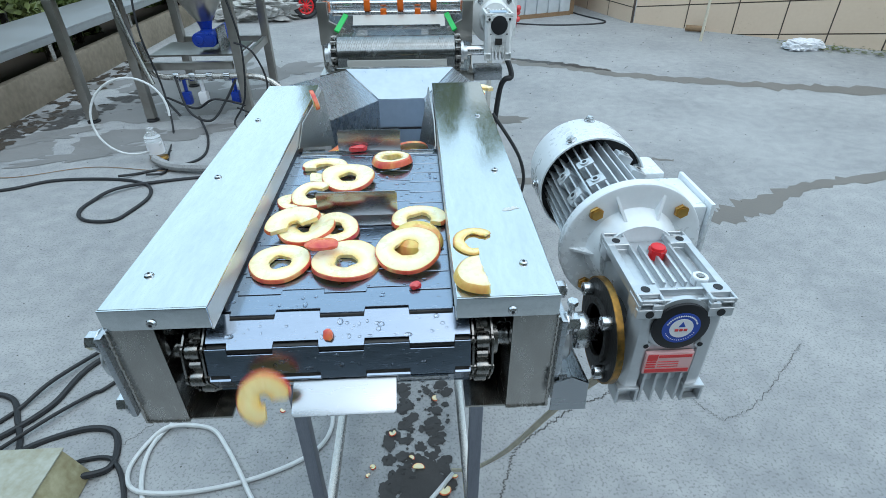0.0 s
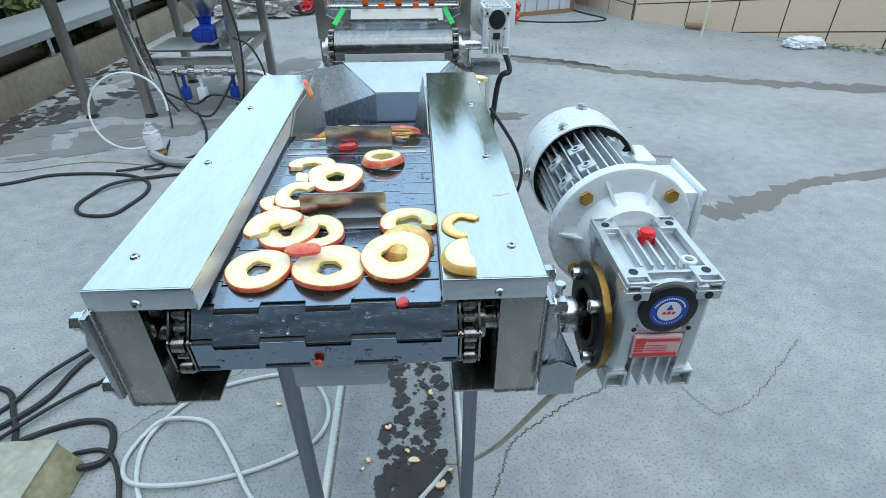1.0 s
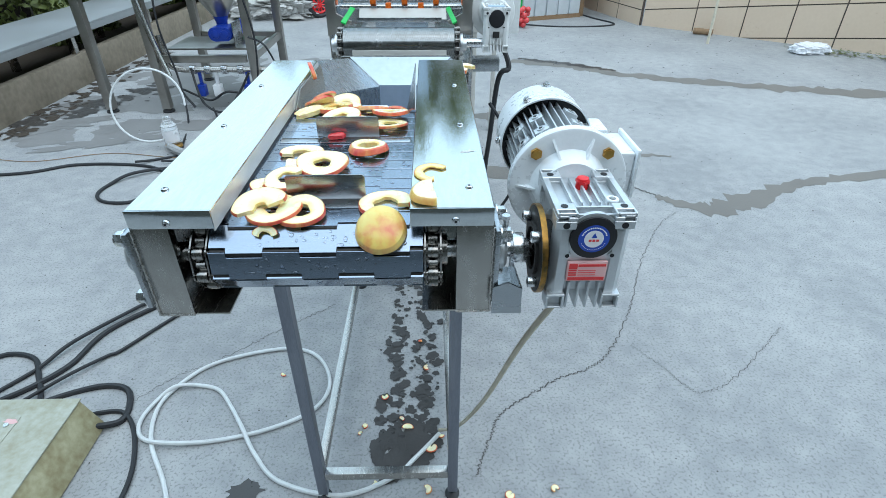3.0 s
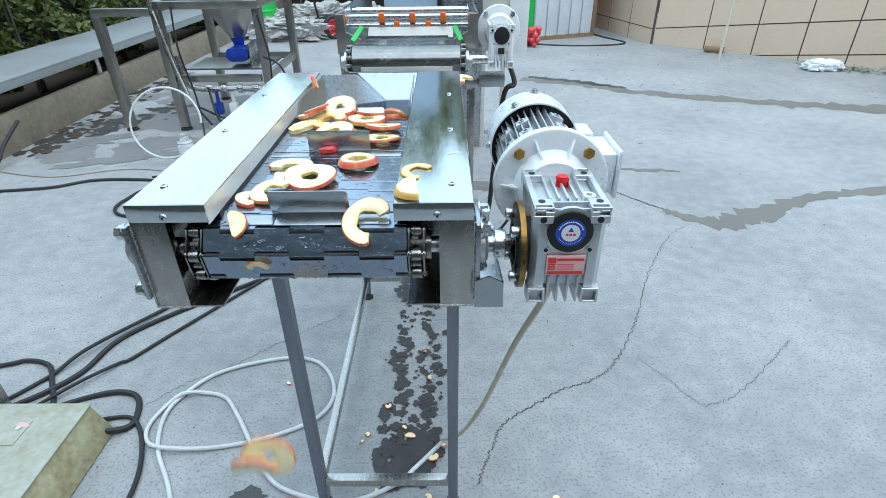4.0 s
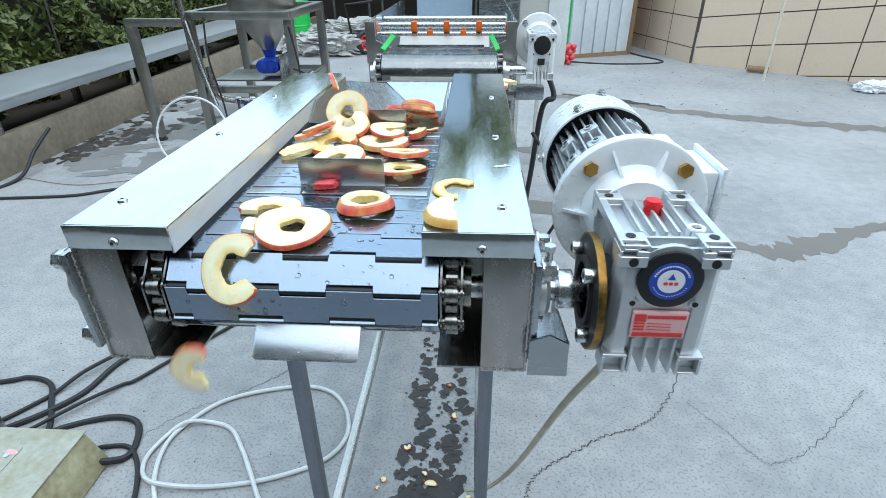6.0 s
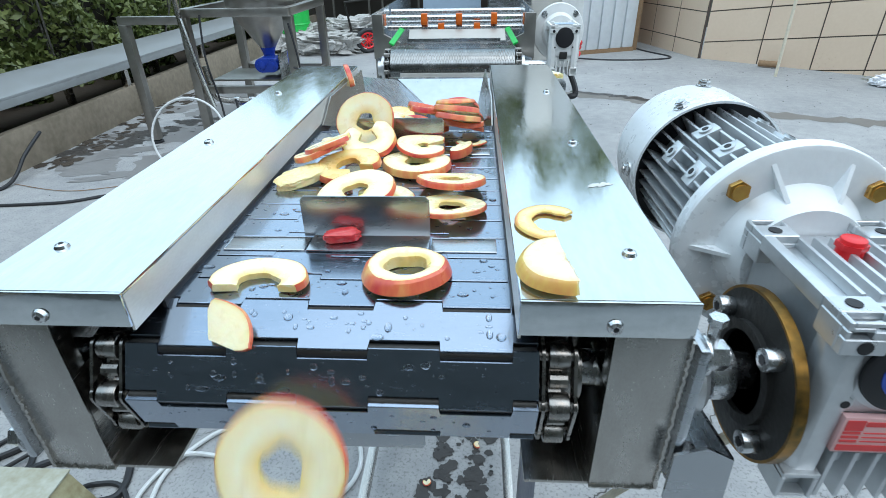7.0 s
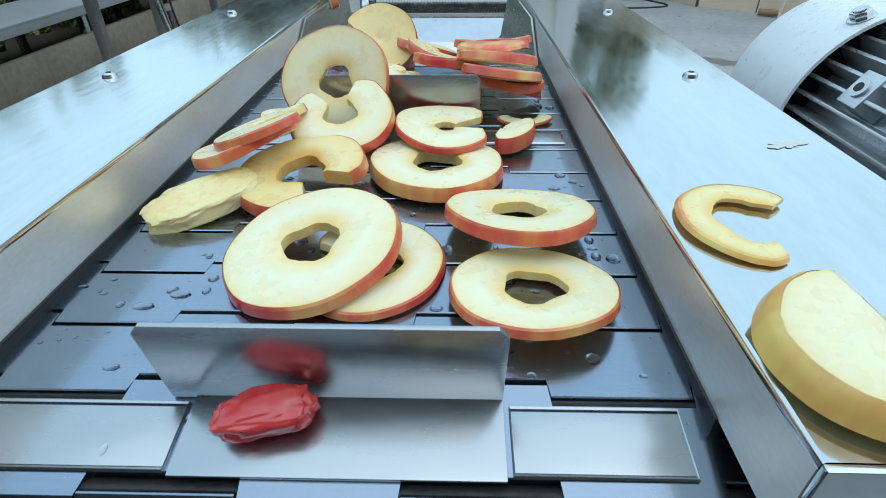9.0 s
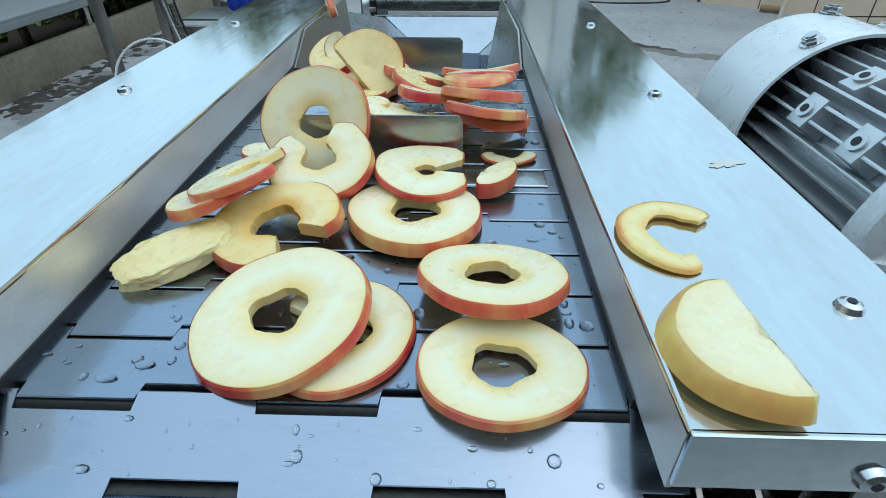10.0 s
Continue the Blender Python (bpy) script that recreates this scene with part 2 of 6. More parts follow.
# near-black colour standing in for shade inside the hedge and the workshop
M_dark = matr("inside_shade", (0.045, 0.038, 0.03), 0.9, 0, scale=3, amount=0.6)
M_soil = matr("dark_soil", (0.06, 0.045, 0.032), 0.95, 0, scale=6, amount=0.7, bump=0.5, bump_scale=30)
M_shed = matr("white_sheet_metal", (0.66, 0.70, 0.72), 0.45, 0.1, second=(0.52, 0.55, 0.57), scale=2, amount=0.5, fine=14)
M_rust = matr("rust_edge", (0.32, 0.20, 0.11), 0.8, 0.1, scale=14, amount=0.8)
M_brownwall = matr("dim_board", (0.11, 0.105, 0.09), 0.75, 0, second=(0.055, 0.055, 0.045), scale=2, amount=0.7, fine=15)
M_tarp = matr("dusty_tarp", (0.52, 0.51, 0.49), 0.6, 0, second=(0.34, 0.33, 0.31), scale=4, amount=0.7, bump=0.3, bump_scale=12)
M_clear = plain("clear_plastic", (0.9, 0.93, 0.93), 0.12, 0, 0.85, 1.4)
M_drop = plain("water", (1, 1, 1), 0.02, 0, 1.0, 1.33)
M_bluepanel = matr("pale_blue_panel", (0.42, 0.55, 0.68), 0.4, 0.1, scale=3, amount=0.3)
M_oldpaint = matr("worn_green_grey_paint", (0.46, 0.47, 0.40), 0.55, 0.1, second=(0.33, 0.31, 0.22), scale=12, amount=0.75, bump=0.15, bump_scale=60, fine=50)
M_oldside = matr("worn_yellow_paint", (0.50, 0.47, 0.30), 0.5, 0.1, second=(0.30, 0.25, 0.13), scale=10, amount=0.8, bump=0.15, bump_scale=60, fine=45)
def fruit(name, pale, warm, amount):
    """Cut apple: pale middle, yellower towards the peel and the core, watery gloss."""
    m = matr(name, pale, 0.30, 0, second=tuple(0.6 * a + 0.4 * b for a, b in zip(pale, warm)), scale=34, amount=0.5, bump=0.07, bump_scale=220, fine=140, sss=0.5)
    n, link = m.node_tree.nodes, m.node_tree.links.new
    b = n["Principled BSDF"]
    was = b.inputs["Base Color"].links[0].from_socket
    at = n.new("ShaderNodeAttribute")
    at.attribute_name = "ripe"
    co = n.new("ShaderNodeTexCoord")
    no = n.new("ShaderNodeTexNoise")
    no.inputs["Scale"].default_value, no.inputs["Detail"].default_value = 55, 3
    link(co.outputs["Object"], no.inputs["Vector"])
    mul = n.new("ShaderNodeMath")
    mul.operation = "MULTIPLY"
    link(at.outputs["Fac"], mul.inputs[0])
    link(no.outputs["Fac"], mul.inputs[1])
    gain = n.new("ShaderNodeMath")
    gain.operation, gain.use_clamp = "MULTIPLY", True
    gain.inputs[1].default_value = amount
    link(mul.outputs[0], gain.inputs[0])
    mx = n.new("ShaderNodeMix")
    mx.data_type = "RGBA"
    mx.inputs[7].default_value = (*warm, 1)
    link(gain.outputs[0], mx.inputs[0])
    link(was, mx.inputs[6])
    link(mx.outputs[2], b.inputs["Base Color"])
    return m


def peel_skin(name, stops):
    """Streaked apple skin, blotched from yellow to red."""
    m = matr(name, stops[-1], 0.3, 0, coat=0.25, sss=0.1)
    n, link = m.node_tree.nodes, m.node_tree.links.new
    b = n["Principled BSDF"]
    co, mp, info = n.new("ShaderNodeTexCoord"), n.new("ShaderNodeMapping"), n.new("ShaderNodeObjectInfo")
    mp.inputs["Scale"].default_value = (1, 1, 0.22)
    link(co.outputs["Object"], mp.inputs["Vector"])
    a, c = n.new("ShaderNodeTexNoise"), n.new("ShaderNodeTexNoise")
    for t, s in ((a, 30), (c, 130)):
        t.noise_dimensions = "4D"
        t.inputs["Scale"].default_value, t.inputs["Detail"].default_value = s, 4
        link(mp.outputs["Vector"], t.inputs["Vector"])
        link(info.outputs["Random"], t.inputs["W"])
    ad = n.new("ShaderNodeMix")
    ad.inputs[0].default_value = 0.22
    link(a.outputs["Fac"], ad.inputs[2])
    link(c.outputs["Fac"], ad.inputs[3])
    rp = n.new("ShaderNodeValToRGB")
    el = rp.color_ramp.elements
    el[0].position, el[1].position = 0.36, 0.62
    el[0].color, el[1].color = (*stops[0], 1), (*stops[-1], 1)
    mid = el.new(0.47)
    mid.color = (*stops[1], 1)
    link(ad.outputs[0], rp.inputs["Fac"])
    link(rp.outputs["Color"], b.inputs["Base Color"])
    return m


M_flesh = fruit("apple_flesh", (0.93, 0.90, 0.70), (0.92, 0.68, 0.26), 1.5)
M_brown_flesh = fruit("browned_apple_flesh", (0.95, 0.82, 0.45), (0.93, 0.57, 0.16), 1.6)
M_skin = peel_skin("apple_skin", [(0.86, 0.50, 0.16), (0.80, 0.19, 0.08), (0.64, 0.04, 0.045)])
M_peel = matr("pink_peel", (0.60, 0.016, 0.03), 0.22, 0, second=(0.72, 0.09, 0.08), scale=60, amount=0.6, fine=200, coat=0.4)
M_skin_y = peel_skin("yellow_apple_skin", [(0.86, 0.70, 0.22), (0.86, 0.58, 0.15), (0.76, 0.20, 0.08)])
M_satin = matr("satin_steel", (0.46, 0.44, 0.41), 0.36, 1.0, second=(0.34, 0.32, 0.29), scale=3, amount=0.5, rough_var=0.08, fine=20)
M_dull = matr("dull_wet_steel", (0.50, 0.56, 0.62), 0.36, 1.0, second=(0.38, 0.43, 0.48), scale=5, amount=0.5, rough_var=0.1, fine=40)
M_bench = matr("weathered_steel_sheet", (0.34, 0.36, 0.37), 0.5, 0.3, second=(0.28, 0.29, 0.29), scale=1.5, amount=0.6, fine=12)
M_grey = matr("grey_render", (0.38, 0.38, 0.37), 0.8, 0, scale=1.5, amount=0.6, fine=10)


# ---- the yard ----
def build_ground():
    bm = B()
    bmesh.ops.create_grid(bm, x_segments=8, y_segments=8, size=60, matrix=Matrix.Translation((0, 20, 0)))
    g = part("ground", bm, M_concrete)
    tagged(g, "grey cracked concrete yard with damp patches and grit", "ground", kind="structure")
    return g


def blob(bm, cx, cy, rx, ry, z, seed, turn=0.0, rough=0.35, n=36):
    """A flat patch with a ragged edge."""
    rnd = random.Random(seed)
    ph = [rnd.uniform(0, 6.28) for _ in range(6)]
    vs = []
    for k in range(n):
        a = 2 * math.pi * k / n
        f = 1 + rough * (0.5 * math.sin(2 * a + ph[0]) + 0.35 * math.sin(5 * a + ph[1]) + 0.3 * math.sin(9 * a + ph[2]) + 0.22 * math.sin(14 * a + ph[3]))
        x, y = rx * f * math.cos(a), ry * f * math.sin(a)
        vs.append(bm.verts.new((cx + x * math.cos(turn) - y * math.sin(turn), cy + x * math.sin(turn) + y * math.cos(turn), z)))
    c = bm.verts.new((cx, cy, z))
    for k in range(n):
        bm.faces.new((c, vs[k], vs[(k + 1) % n]))


def ribbon(bm, pts, widths, z, seed, jitter=0.02, n=10):
    """A ragged strip along a line on the ground."""
    rnd = random.Random(seed)
    line = smooth_line([(x, y, 0) for x, y in pts], n)
    prev = None
    for i, p in enumerate(line):
        d = (line[min(i + 1, len(line) - 1)] - line[max(i - 1, 0)]).normalized()
        s = Vector((-d.y, d.x, 0))
        f = i / (len(line) - 1) * (len(widths) - 1)
        w = widths[int(f)] + (widths[min(int(f) + 1, len(widths) - 1)] - widths[int(f)]) * (f - int(f))
        off = s * rnd.uniform(-jitter, jitter)
        wl, wr = w * rnd.uniform(0.55, 1.3), w * rnd.uniform(0.55, 1.3)
        a, b = bm.verts.new(p + off + s * wl + Vector((0, 0, z))), bm.verts.new(p + off - s * wr + Vector((0, 0, z)))
        if prev:
            bm.faces.new((prev[0], a, b, prev[1]))
        prev = (a, b)


ground = build_ground()
bm = B()
CRACKS = [
    [(0.275, 0.466), (0.338, 0.614), (0.384, 0.709), (0.516, 0.801), (0.633, 0.872), (0.75, 0.917), (0.862, 1.01), (1.034, 1.277), (1.23, 1.684), (1.456, 2.031), (1.603, 2.165)],
    [(0.962, 1.044), (1.038, 0.936), (1.102, 0.824), (1.147, 0.784), (1.302, 0.854), (1.565, 1.07), (1.649, 1.139)],
    [(-0.982, 0.763), (-0.857, 0.907), (-0.731, 0.986), (-0.546, 1.142), (-0.301, 1.34)],
    [(1.311, 2.673), (1.446, 2.502), (1.604, 2.345)],
]
for i, c in enumerate(CRACKS):
    ribbon(bm, c, ([0.0024, 0.0030, 0.0020, 0.0012], [0.0008, 0.0010, 0.0014], [0.0010, 0.0014, 0.0012], [0.006, 0.008])[i], 0.0012, 40 + i, 0.007, 30)
tagged(part("crack", bm, M_crack, ground, "thin dark crack in the concrete"), kind="stuff")
bm = B()
ribbon(bm, [(1.55, 2.37), (1.80, 2.19), (2.05, 2.28), (2.53, 2.51), (3.02, 2.62), (3.9, 2.75)], [0.02, 0.08, 0.10, 0.05, 0.05, 0.08], 0.0015, 5, 0.015, 12)
ribbon(bm, [(1.35, 3.05), (1.65, 3.02), (1.9, 3.0)], [0.01, 0.03, 0.01], 0.0015, 6)
blob(bm, 0.75, 3.9, 0.22, 0.12, 0.0015, 8)
blob(bm, 0.55, 2.75, 0.28, 0.10, 0.0015, 9)
ribbon(bm, [(1.1, 5.85), (1.78, 5.55), (2.28, 5.2), (3.3, 4.8), (4.3, 4.49), (6.0, 4.1)], [0.10, 0.12, 0.10, 0.13, 0.14, 0.16], 0.0015, 7, 0.03, 14)
part("damp_patch", bm, M_damp, ground, "damp brown streak on the concrete")
bm = B()
for k, (x, y, rx, ry) in enumerate(((-2.55, 4.35, 0.55, 0.28), (-2.0, 4.75, 0.6, 0.3), (-1.75, 3.75, 0.35, 0.12), (-2.9, 3.75, 0.3, 0.16), (-2.35, 3.35, 0.4, 0.10), (-1.4, 5.6, 0.4, 0.35), (-0.75, 4.6, 0.25, 0.12))):
    blob(bm, x, y, rx, ry, 0.0021 + 0.0002 * k, 300 + k, 0.3, 0.5, 60)
part("damp_patch", bm, M_dampish, ground, "damp patch near the pump stand")
bm = B()
rnd = random.Random(3)
ribbon(bm, [(1.2, 5.95), (1.8, 5.62), (2.2, 5.35)], [0.03, 0.07, 0.02], 0.003, 17, 0.03, 14)
for k in range(330):
    y = 0.46 + 1.15 * rnd.random() ** 1.3
    x = -0.06 + rnd.random() * 0.21 if y < 0.75 else rnd.choice((0.0, 0.11)) + rnd.gauss(0, 0.025)
    r = (0.005 + 0.021 * rnd.random() ** 2) if y > 0.66 else rnd.uniform(0.008, 0.03)
    blob(bm, x, y, r, r * rnd.uniform(0.7, 1.3), 0.0015 + 0.00001 * k, 100 + k, n=18)
for k in range(60):
    u, w = rnd.random(), rnd.gauss(0, 0.10)
    r = 0.02 + 0.09 * rnd.random() ** 2
    blob(bm, -3.15 + 0.6 * u + w, 3.7 + 1.3 * u + rnd.gauss(0, 0.1), r, r * rnd.uniform(0.5, 1), 0.0040 + 0.00002 * k, 400 + k, n=18)
blob(bm, 0.06, 0.56, 0.09, 0.08, 0.005, 77)
blob(bm, -0.45, 0.42, 0.06, 0.035, 0.002, 78)
part("wet_patch", bm, M_wet, ground, "dark wet drips on the concrete")


# ---- conveyor frame ----
conveyor = thing("conveyor", "stainless steel slat conveyor on legs with folded side covers", "conveyor")
TOP, BELT = 1.2285, 1.196
for s in (-1, 1):
    xo, xi = s * 0.217, s * 0.1165
    lo, hi = min(xo, xi), max(xo, xi)
    # folded cover: top, outer lip, inner lip, front apron
    bm = B()
    t_ = 0.002
    o, i_ = s * 0.217, s * 0.1165
    u = [(o, TOP - 0.024), (o, TOP - 0.0012), (o - s * 0.0012, TOP), (i_ + s * 0.0012, TOP), (i_ + s * 0.0004, TOP - 0.0005), (i_, TOP - 0.0014), (i_, TOP - 0.0026),
         (i_ + s * t_, TOP - 0.0026), (i_ + s * t_, TOP - t_), (o - s * t_, TOP - t_), (o - s * t_, TOP - 0.024)]
    prism(bm, u, "y", 0.0024, 0.712)
    cover = part("side_cover", bm, M_steel_film, conveyor, "bright brushed steel cover with water marks")
    bm = B()
    box(bm, *sorted((i_, i_ + s * 0.0018)), 0.0026, 0.712, BELT + 0.004, TOP - 0.0027)
    part("inner_lip", bm, M_lip, cover, "satin steel inner lip of the cover")
    bm = B()
    box(bm, lo, hi, 0.0, 0.0024, TOP - 0.0245, TOP, 0.0009)
    part("front_apron", bm, M_steel_film, cover)
    for y in (0.0545, 0.281, 0.506):
        button_screw(cover, (s * 0.19, y, TOP), (0, 0, 1))
    button_screw(cover, (s * 0.171, 0.0, 1.2118), (0, -1, 0))
    if s > 0:
        bm = B()
        blob(bm, 0.1946, 0.1702, 0.0085, 0.0045, TOP + 0.0003, 71, 0.4, 0.5)
        part("water_mark", bm, M_lip, cover, "dried water mark on the steel")
    # box-shaped side frame with an inward bottom lip
    bm = B()
    box(bm, *sorted((s * 0.218, s * 0.173)), 0.002, 0.005, 1.071, TOP - 0.022, 0.0006)
    box(bm, *sorted((s * 0.218, s * 0.215)), 0.004, 0.75, 1.071, TOP - 0.02, 0.0006)
    box(bm, *sorted((s * 0.176, s * 0.173)), 0.004, 0.05, 1.071, 1.16, 0.0006)
    box(bm, *sorted((s * 0.176, s * 0.173)), 0.0035, 0.016, 1.16, TOP - 0.024, 0.0006)
    box(bm, *sorted((s * 0.216, s * 0.128)), 0.004, 0.75, 1.069, 1.072, 0.0006)
    part("side_frame", bm, M_steel, conveyor, "welded steel side box")
    bm = B()
    line = [(s * 0.2185, 0.002, z) for z in np.linspace(1.071, 1.20, 60)]
    rnd = random.Random(7)
    tube(bm, [Vector(p) + Vector((rnd.uniform(-0.0003, 0.0003), rnd.uniform(-0.0003, 0.0003), 0)) for p in line], 0.0017, 6)
    tube(bm, [(s * x, 0.003 + rnd.uniform(-0.0005, 0.0005), 1.0705 + rnd.uniform(-0.0005, 0.0005)) for x in np.linspace(0.173, 0.218, 24)], 0.0022, 6)
    part("weld_seam", bm, M_steel, conveyor)
    # inner wear strip beside the belt
    bm = B()
    box(bm, *sorted((s * 0.1185, s * 0.1155)), 0.035, 0.60, BELT - 0.012, BELT + 0.0045, 0.0005)
    part("guide_strip", bm, M_guide, conveyor, "black wear strip beside the belt")
    # take-up bearing plate on the outside
    bm = B()
    yb, zb = 0.024, 1.156
    box(bm, *sorted((s * 0.2195, s * 0.2265)), yb - 0.030, yb + 0.048, 1.088, 1.200, 0.003)
    plate = part("bearing_plate", bm, M_plate, conveyor, "cast bearing housing plate")
    bm = B()
    prof = [(0.026, 0), (0.026, 0.006), (0.022, 0.010), (0.016, 0.011)]
    lathe(bm, [(r, s * h) for r, h in prof], (s * 0.2265, yb, zb), "x", 28)
    part("bearing_boss", bm, M_alu, plate)
    for dy, dz in ((-0.018, 0.032), (-0.018, -0.056), (0.036, 0.032), (0.036, -0.056)):
        bolt(plate, (s * 0.2265, yb + dy, zb + dz), (s, 0, 0), 0.0095, 0.013)
    # tail part of the frame, running down behind the hump
    bm = B()
    prism(bm, [(0.74, 0.86), (0.74, 1.21), (1.75, 0.66), (1.75, 0.40)], "x", *sorted((s * 0.214, s * 0.217)))
    part("side_frame", bm, M_steel, conveyor)
    # legs
    for y in (0.39, 1.46):
        bm = B()
        ztop = 1.069 if y < 1 else 0.68
        box(bm, s * 0.196 - 0.0145, s * 0.196 + 0.0145, y, y + 0.029, 0.03, ztop, 0.002)
        leg = part("leg", bm, M_leg, conveyor, "blue-grey square tube leg")
        bm = B()
        lathe(bm, [(0.022, 0), (0.022, 0.008), (0.007, 0.014), (0.007, 0.032)], (s * 0.196, y + 0.0145, 0.0), "z", 20)
        part("levelling_foot", bm, M_rubber, leg)
    bm = B()
    box(bm, s * 0.196 - 0.0125, s * 0.196 + 0.0125, 0.4195, 1.4595, 0.10, 0.128, 0.0015)
    part("lower_rail", bm, M_steel, conveyor)
for y in (0.392, 1.463):
    bm = B()
    box(bm, -0.1812, 0.1812, y, y + 0.025, 0.10, 0.128, 0.0015)
    part("cross_rail", bm, M_steel, conveyor)
bm = B()
box(bm, -0.1812, 0.1812, 0.395, 0.420, 0.98, 1.008, 0.0015)
part("cross_rail", bm, M_steel, conveyor)
# head shaft and sprockets
YC, ZC, R_HEAD = 0.038, 1.1480, 0.042
bm = B()
cyl(bm, (-0.245, YC, ZC), (0.30, YC, ZC), 0.0125, 24, bevel=0.001)
part("head_shaft", bm, M_bolt, conveyor)
for s in (-1, 1):
    bm = B()
    pts = []
    for k in range(54):
        a = 2 * math.pi * k / 54
        r = 0.0375 + 0.004 * math.cos(8 * a)
        pts.append((YC + r * math.cos(a), ZC + r * math.sin(a)))
    prism(bm, pts, "x", s * 0.142 - 0.004, s * 0.142 + 0.004)
    cyl(bm, (s * 0.142 - 0.02, YC, ZC), (s * 0.142 + 0.02, YC, ZC), 0.022, 24)
    part("sprocket", bm, M_chain, conveyor, "dark steel chain sprocket")
# collar and drip guard beside the drive
bm = B()
cyl(bm, (0.247, YC, ZC), (0.262, YC, ZC), 0.020, 28, bevel=0.001)
part("shaft_collar", bm, M_bolt, conveyor)
bm = B()
cyl(bm, (0.2325, 0.010, 1.196), (0.2325, 0.010, 1.212), 0.0035, 8)
cyl(bm, (0.2325, 0.010, 1.208), (0.2325, 0.010, 1.213), 0.0055, 6)
part("grease_nipple", bm, M_bolt, conveyor)
bm = B()
prism(bm, [(0.2192, 1.076), (0.2585, 1.076), (0.2565, 1.116), (0.238, 1.126), (0.2192, 1.118)], "y", -0.0105, -0.0082)
prism(bm, [(-0.0081, 1.076), (0.095, 1.076), (0.095, 1.098), (-0.0081, 1.115)], "x", 0.2555, 0.2578)
box(bm, 0.2270, 0.2554, -0.0081, 0.095, 1.0745, 1.0768)
part("bracket", bm, M_plate, conveyor, "folded steel bracket under the drive shaft")

# feed hopper over the tail
hop = thing("feed_hopper", "sheet steel feed hopper with sloping walls over the conveyor tail", "hopper")
def sheet(name, pts, parent, mat, label="", t=0.002):
    a, b, c = (Vector(p) for p in pts[:3])
    n = (b - a).cross(c - a).normalized() * t
    bm = B()
    lo = [bm.verts.new(Vector(p)) for p in pts]
    hi = [bm.verts.new(Vector(p) + n) for p in pts]
    k = len(pts)
    bm.faces.new(lo[::-1]), bm.faces.new(hi)
    for i in range(k):
        bm.faces.new((lo[i], lo[(i + 1) % k], hi[(i + 1) % k], hi[i]))
    return part(name, bm, mat, parent, label)
RZ = 1.005
sheet("back_wall", [(-0.058, 1.56, 0.93), (0.110, 1.56, 0.93), (0.228, 1.70, RZ), (-0.186, 1.70, RZ)], hop, M_dull)
sheet("throat_plate", [(-0.058, 1.555, 0.60), (0.110, 1.555, 0.60), (0.110, 1.555, 0.93), (-0.058, 1.555, 0.93)], hop, M_dull)
bm = B()
box(bm, -0.056, 0.108, 1.546, 1.5525, 0.818, 0.823)
part("throat_seam", bm, M_black, hop)
for s, xb, xt in ((-1, -0.058, -0.186), (1, 0.110, 0.228)):
    sheet("side_wall", [(xb, 1.55, 0.93), (xt, 1.69, RZ), (s * 0.215, 0.80, 1.20), (s * 0.12, 0.80, 1.12)][::s], hop, M_plate)
    sheet("side_wall", [(xb, 1.55, 0.60), (xb, 1.55, 0.93), (s * 0.12, 0.80, 1.12), (s * 0.12, 0.80, 0.96)][::s], hop, M_plate)
    cg = sheet("guide_plate", [(s * 0.1150, 0.445, BELT + 0.003), (s * 0.1145, 0.50, TOP - 0.004), (s * 0.110, 0.705, TOP - 0.006), (s * 0.088, 0.64, 1.125), (s * 0.108, 0.48, 1.188)][::s], hop, M_steel)
    button_screw(cg, (s * 0.1045, 0.60, 1.185), (-s, -0.1, 0), 0.004)
bm = B()
box(bm, -0.222, 0.222, 1.70, 1.715, RZ - 0.03, RZ + 0.004, 0.001)
part("rim", bm, M_steel, hop)


# ---- slat belt ----
SPEED = 0.0445
def belt_outline():
    """The pin line of the chain as a closed loop of (y, z), from the top of the head sprocket backwards."""
    z1, z0, y1, slope = ZC + R_HEAD, ZC - R_HEAD, 0.42, radians(34)
    pts = [(y, z1) for y in np.linspace(YC, y1, 120)]
    rc = 0.10
    pts += [(y1 + rc * math.sin(a), z1 - rc + rc * math.cos(a)) for a in np.linspace(0.01, slope, 24)]
    y2, z2 = pts[-1]
    d = (math.cos(slope), -math.sin(slope))
    pts += [(y2 + d[0] * h, z2 + d[1] * h) for h in np.linspace(0.01, 0.92, 90)]
    y3, z3 = pts[-1]
    cy, cz = y3 - R_HEAD * math.sin(slope), z3 - R_HEAD * math.cos(slope)
    pts += [(cy + R_HEAD * math.sin(slope + a), cz + R_HEAD * math.cos(slope + a)) for a in np.linspace(0.05, math.pi, 30)]
    y4, z4 = pts[-1]
    h_end = (z0 - z4) / math.sin(slope) - 0.02
    pts += [(y4 - d[0] * h, z4 - d[1] * h) for h in np.linspace(0.01, h_end, 80)]
    y5 = pts[-1][0]
    pts += [(y, z0) for y in np.linspace(y5 - 0.02, YC, 60)]
    pts += [(YC - R_HEAD * math.sin(a), ZC - R_HEAD * math.cos(a)) for a in np.linspace(0.05, math.pi - 0.02, 40)]
    return np.array(pts)
LOOP = belt_outline()
LOOP_S = np.concatenate([[0], np.cumsum(np.hypot(*np.diff(np.vstack([LOOP, LOOP[:1]]), axis=0).T))])
LOOP_LEN = LOOP_S[-1]
LOOP_C = np.vstack([LOOP, LOOP[:1]])
N_SLAT = round(LOOP_LEN / 0.0323)
PITCH = LOOP_LEN / N_SLAT


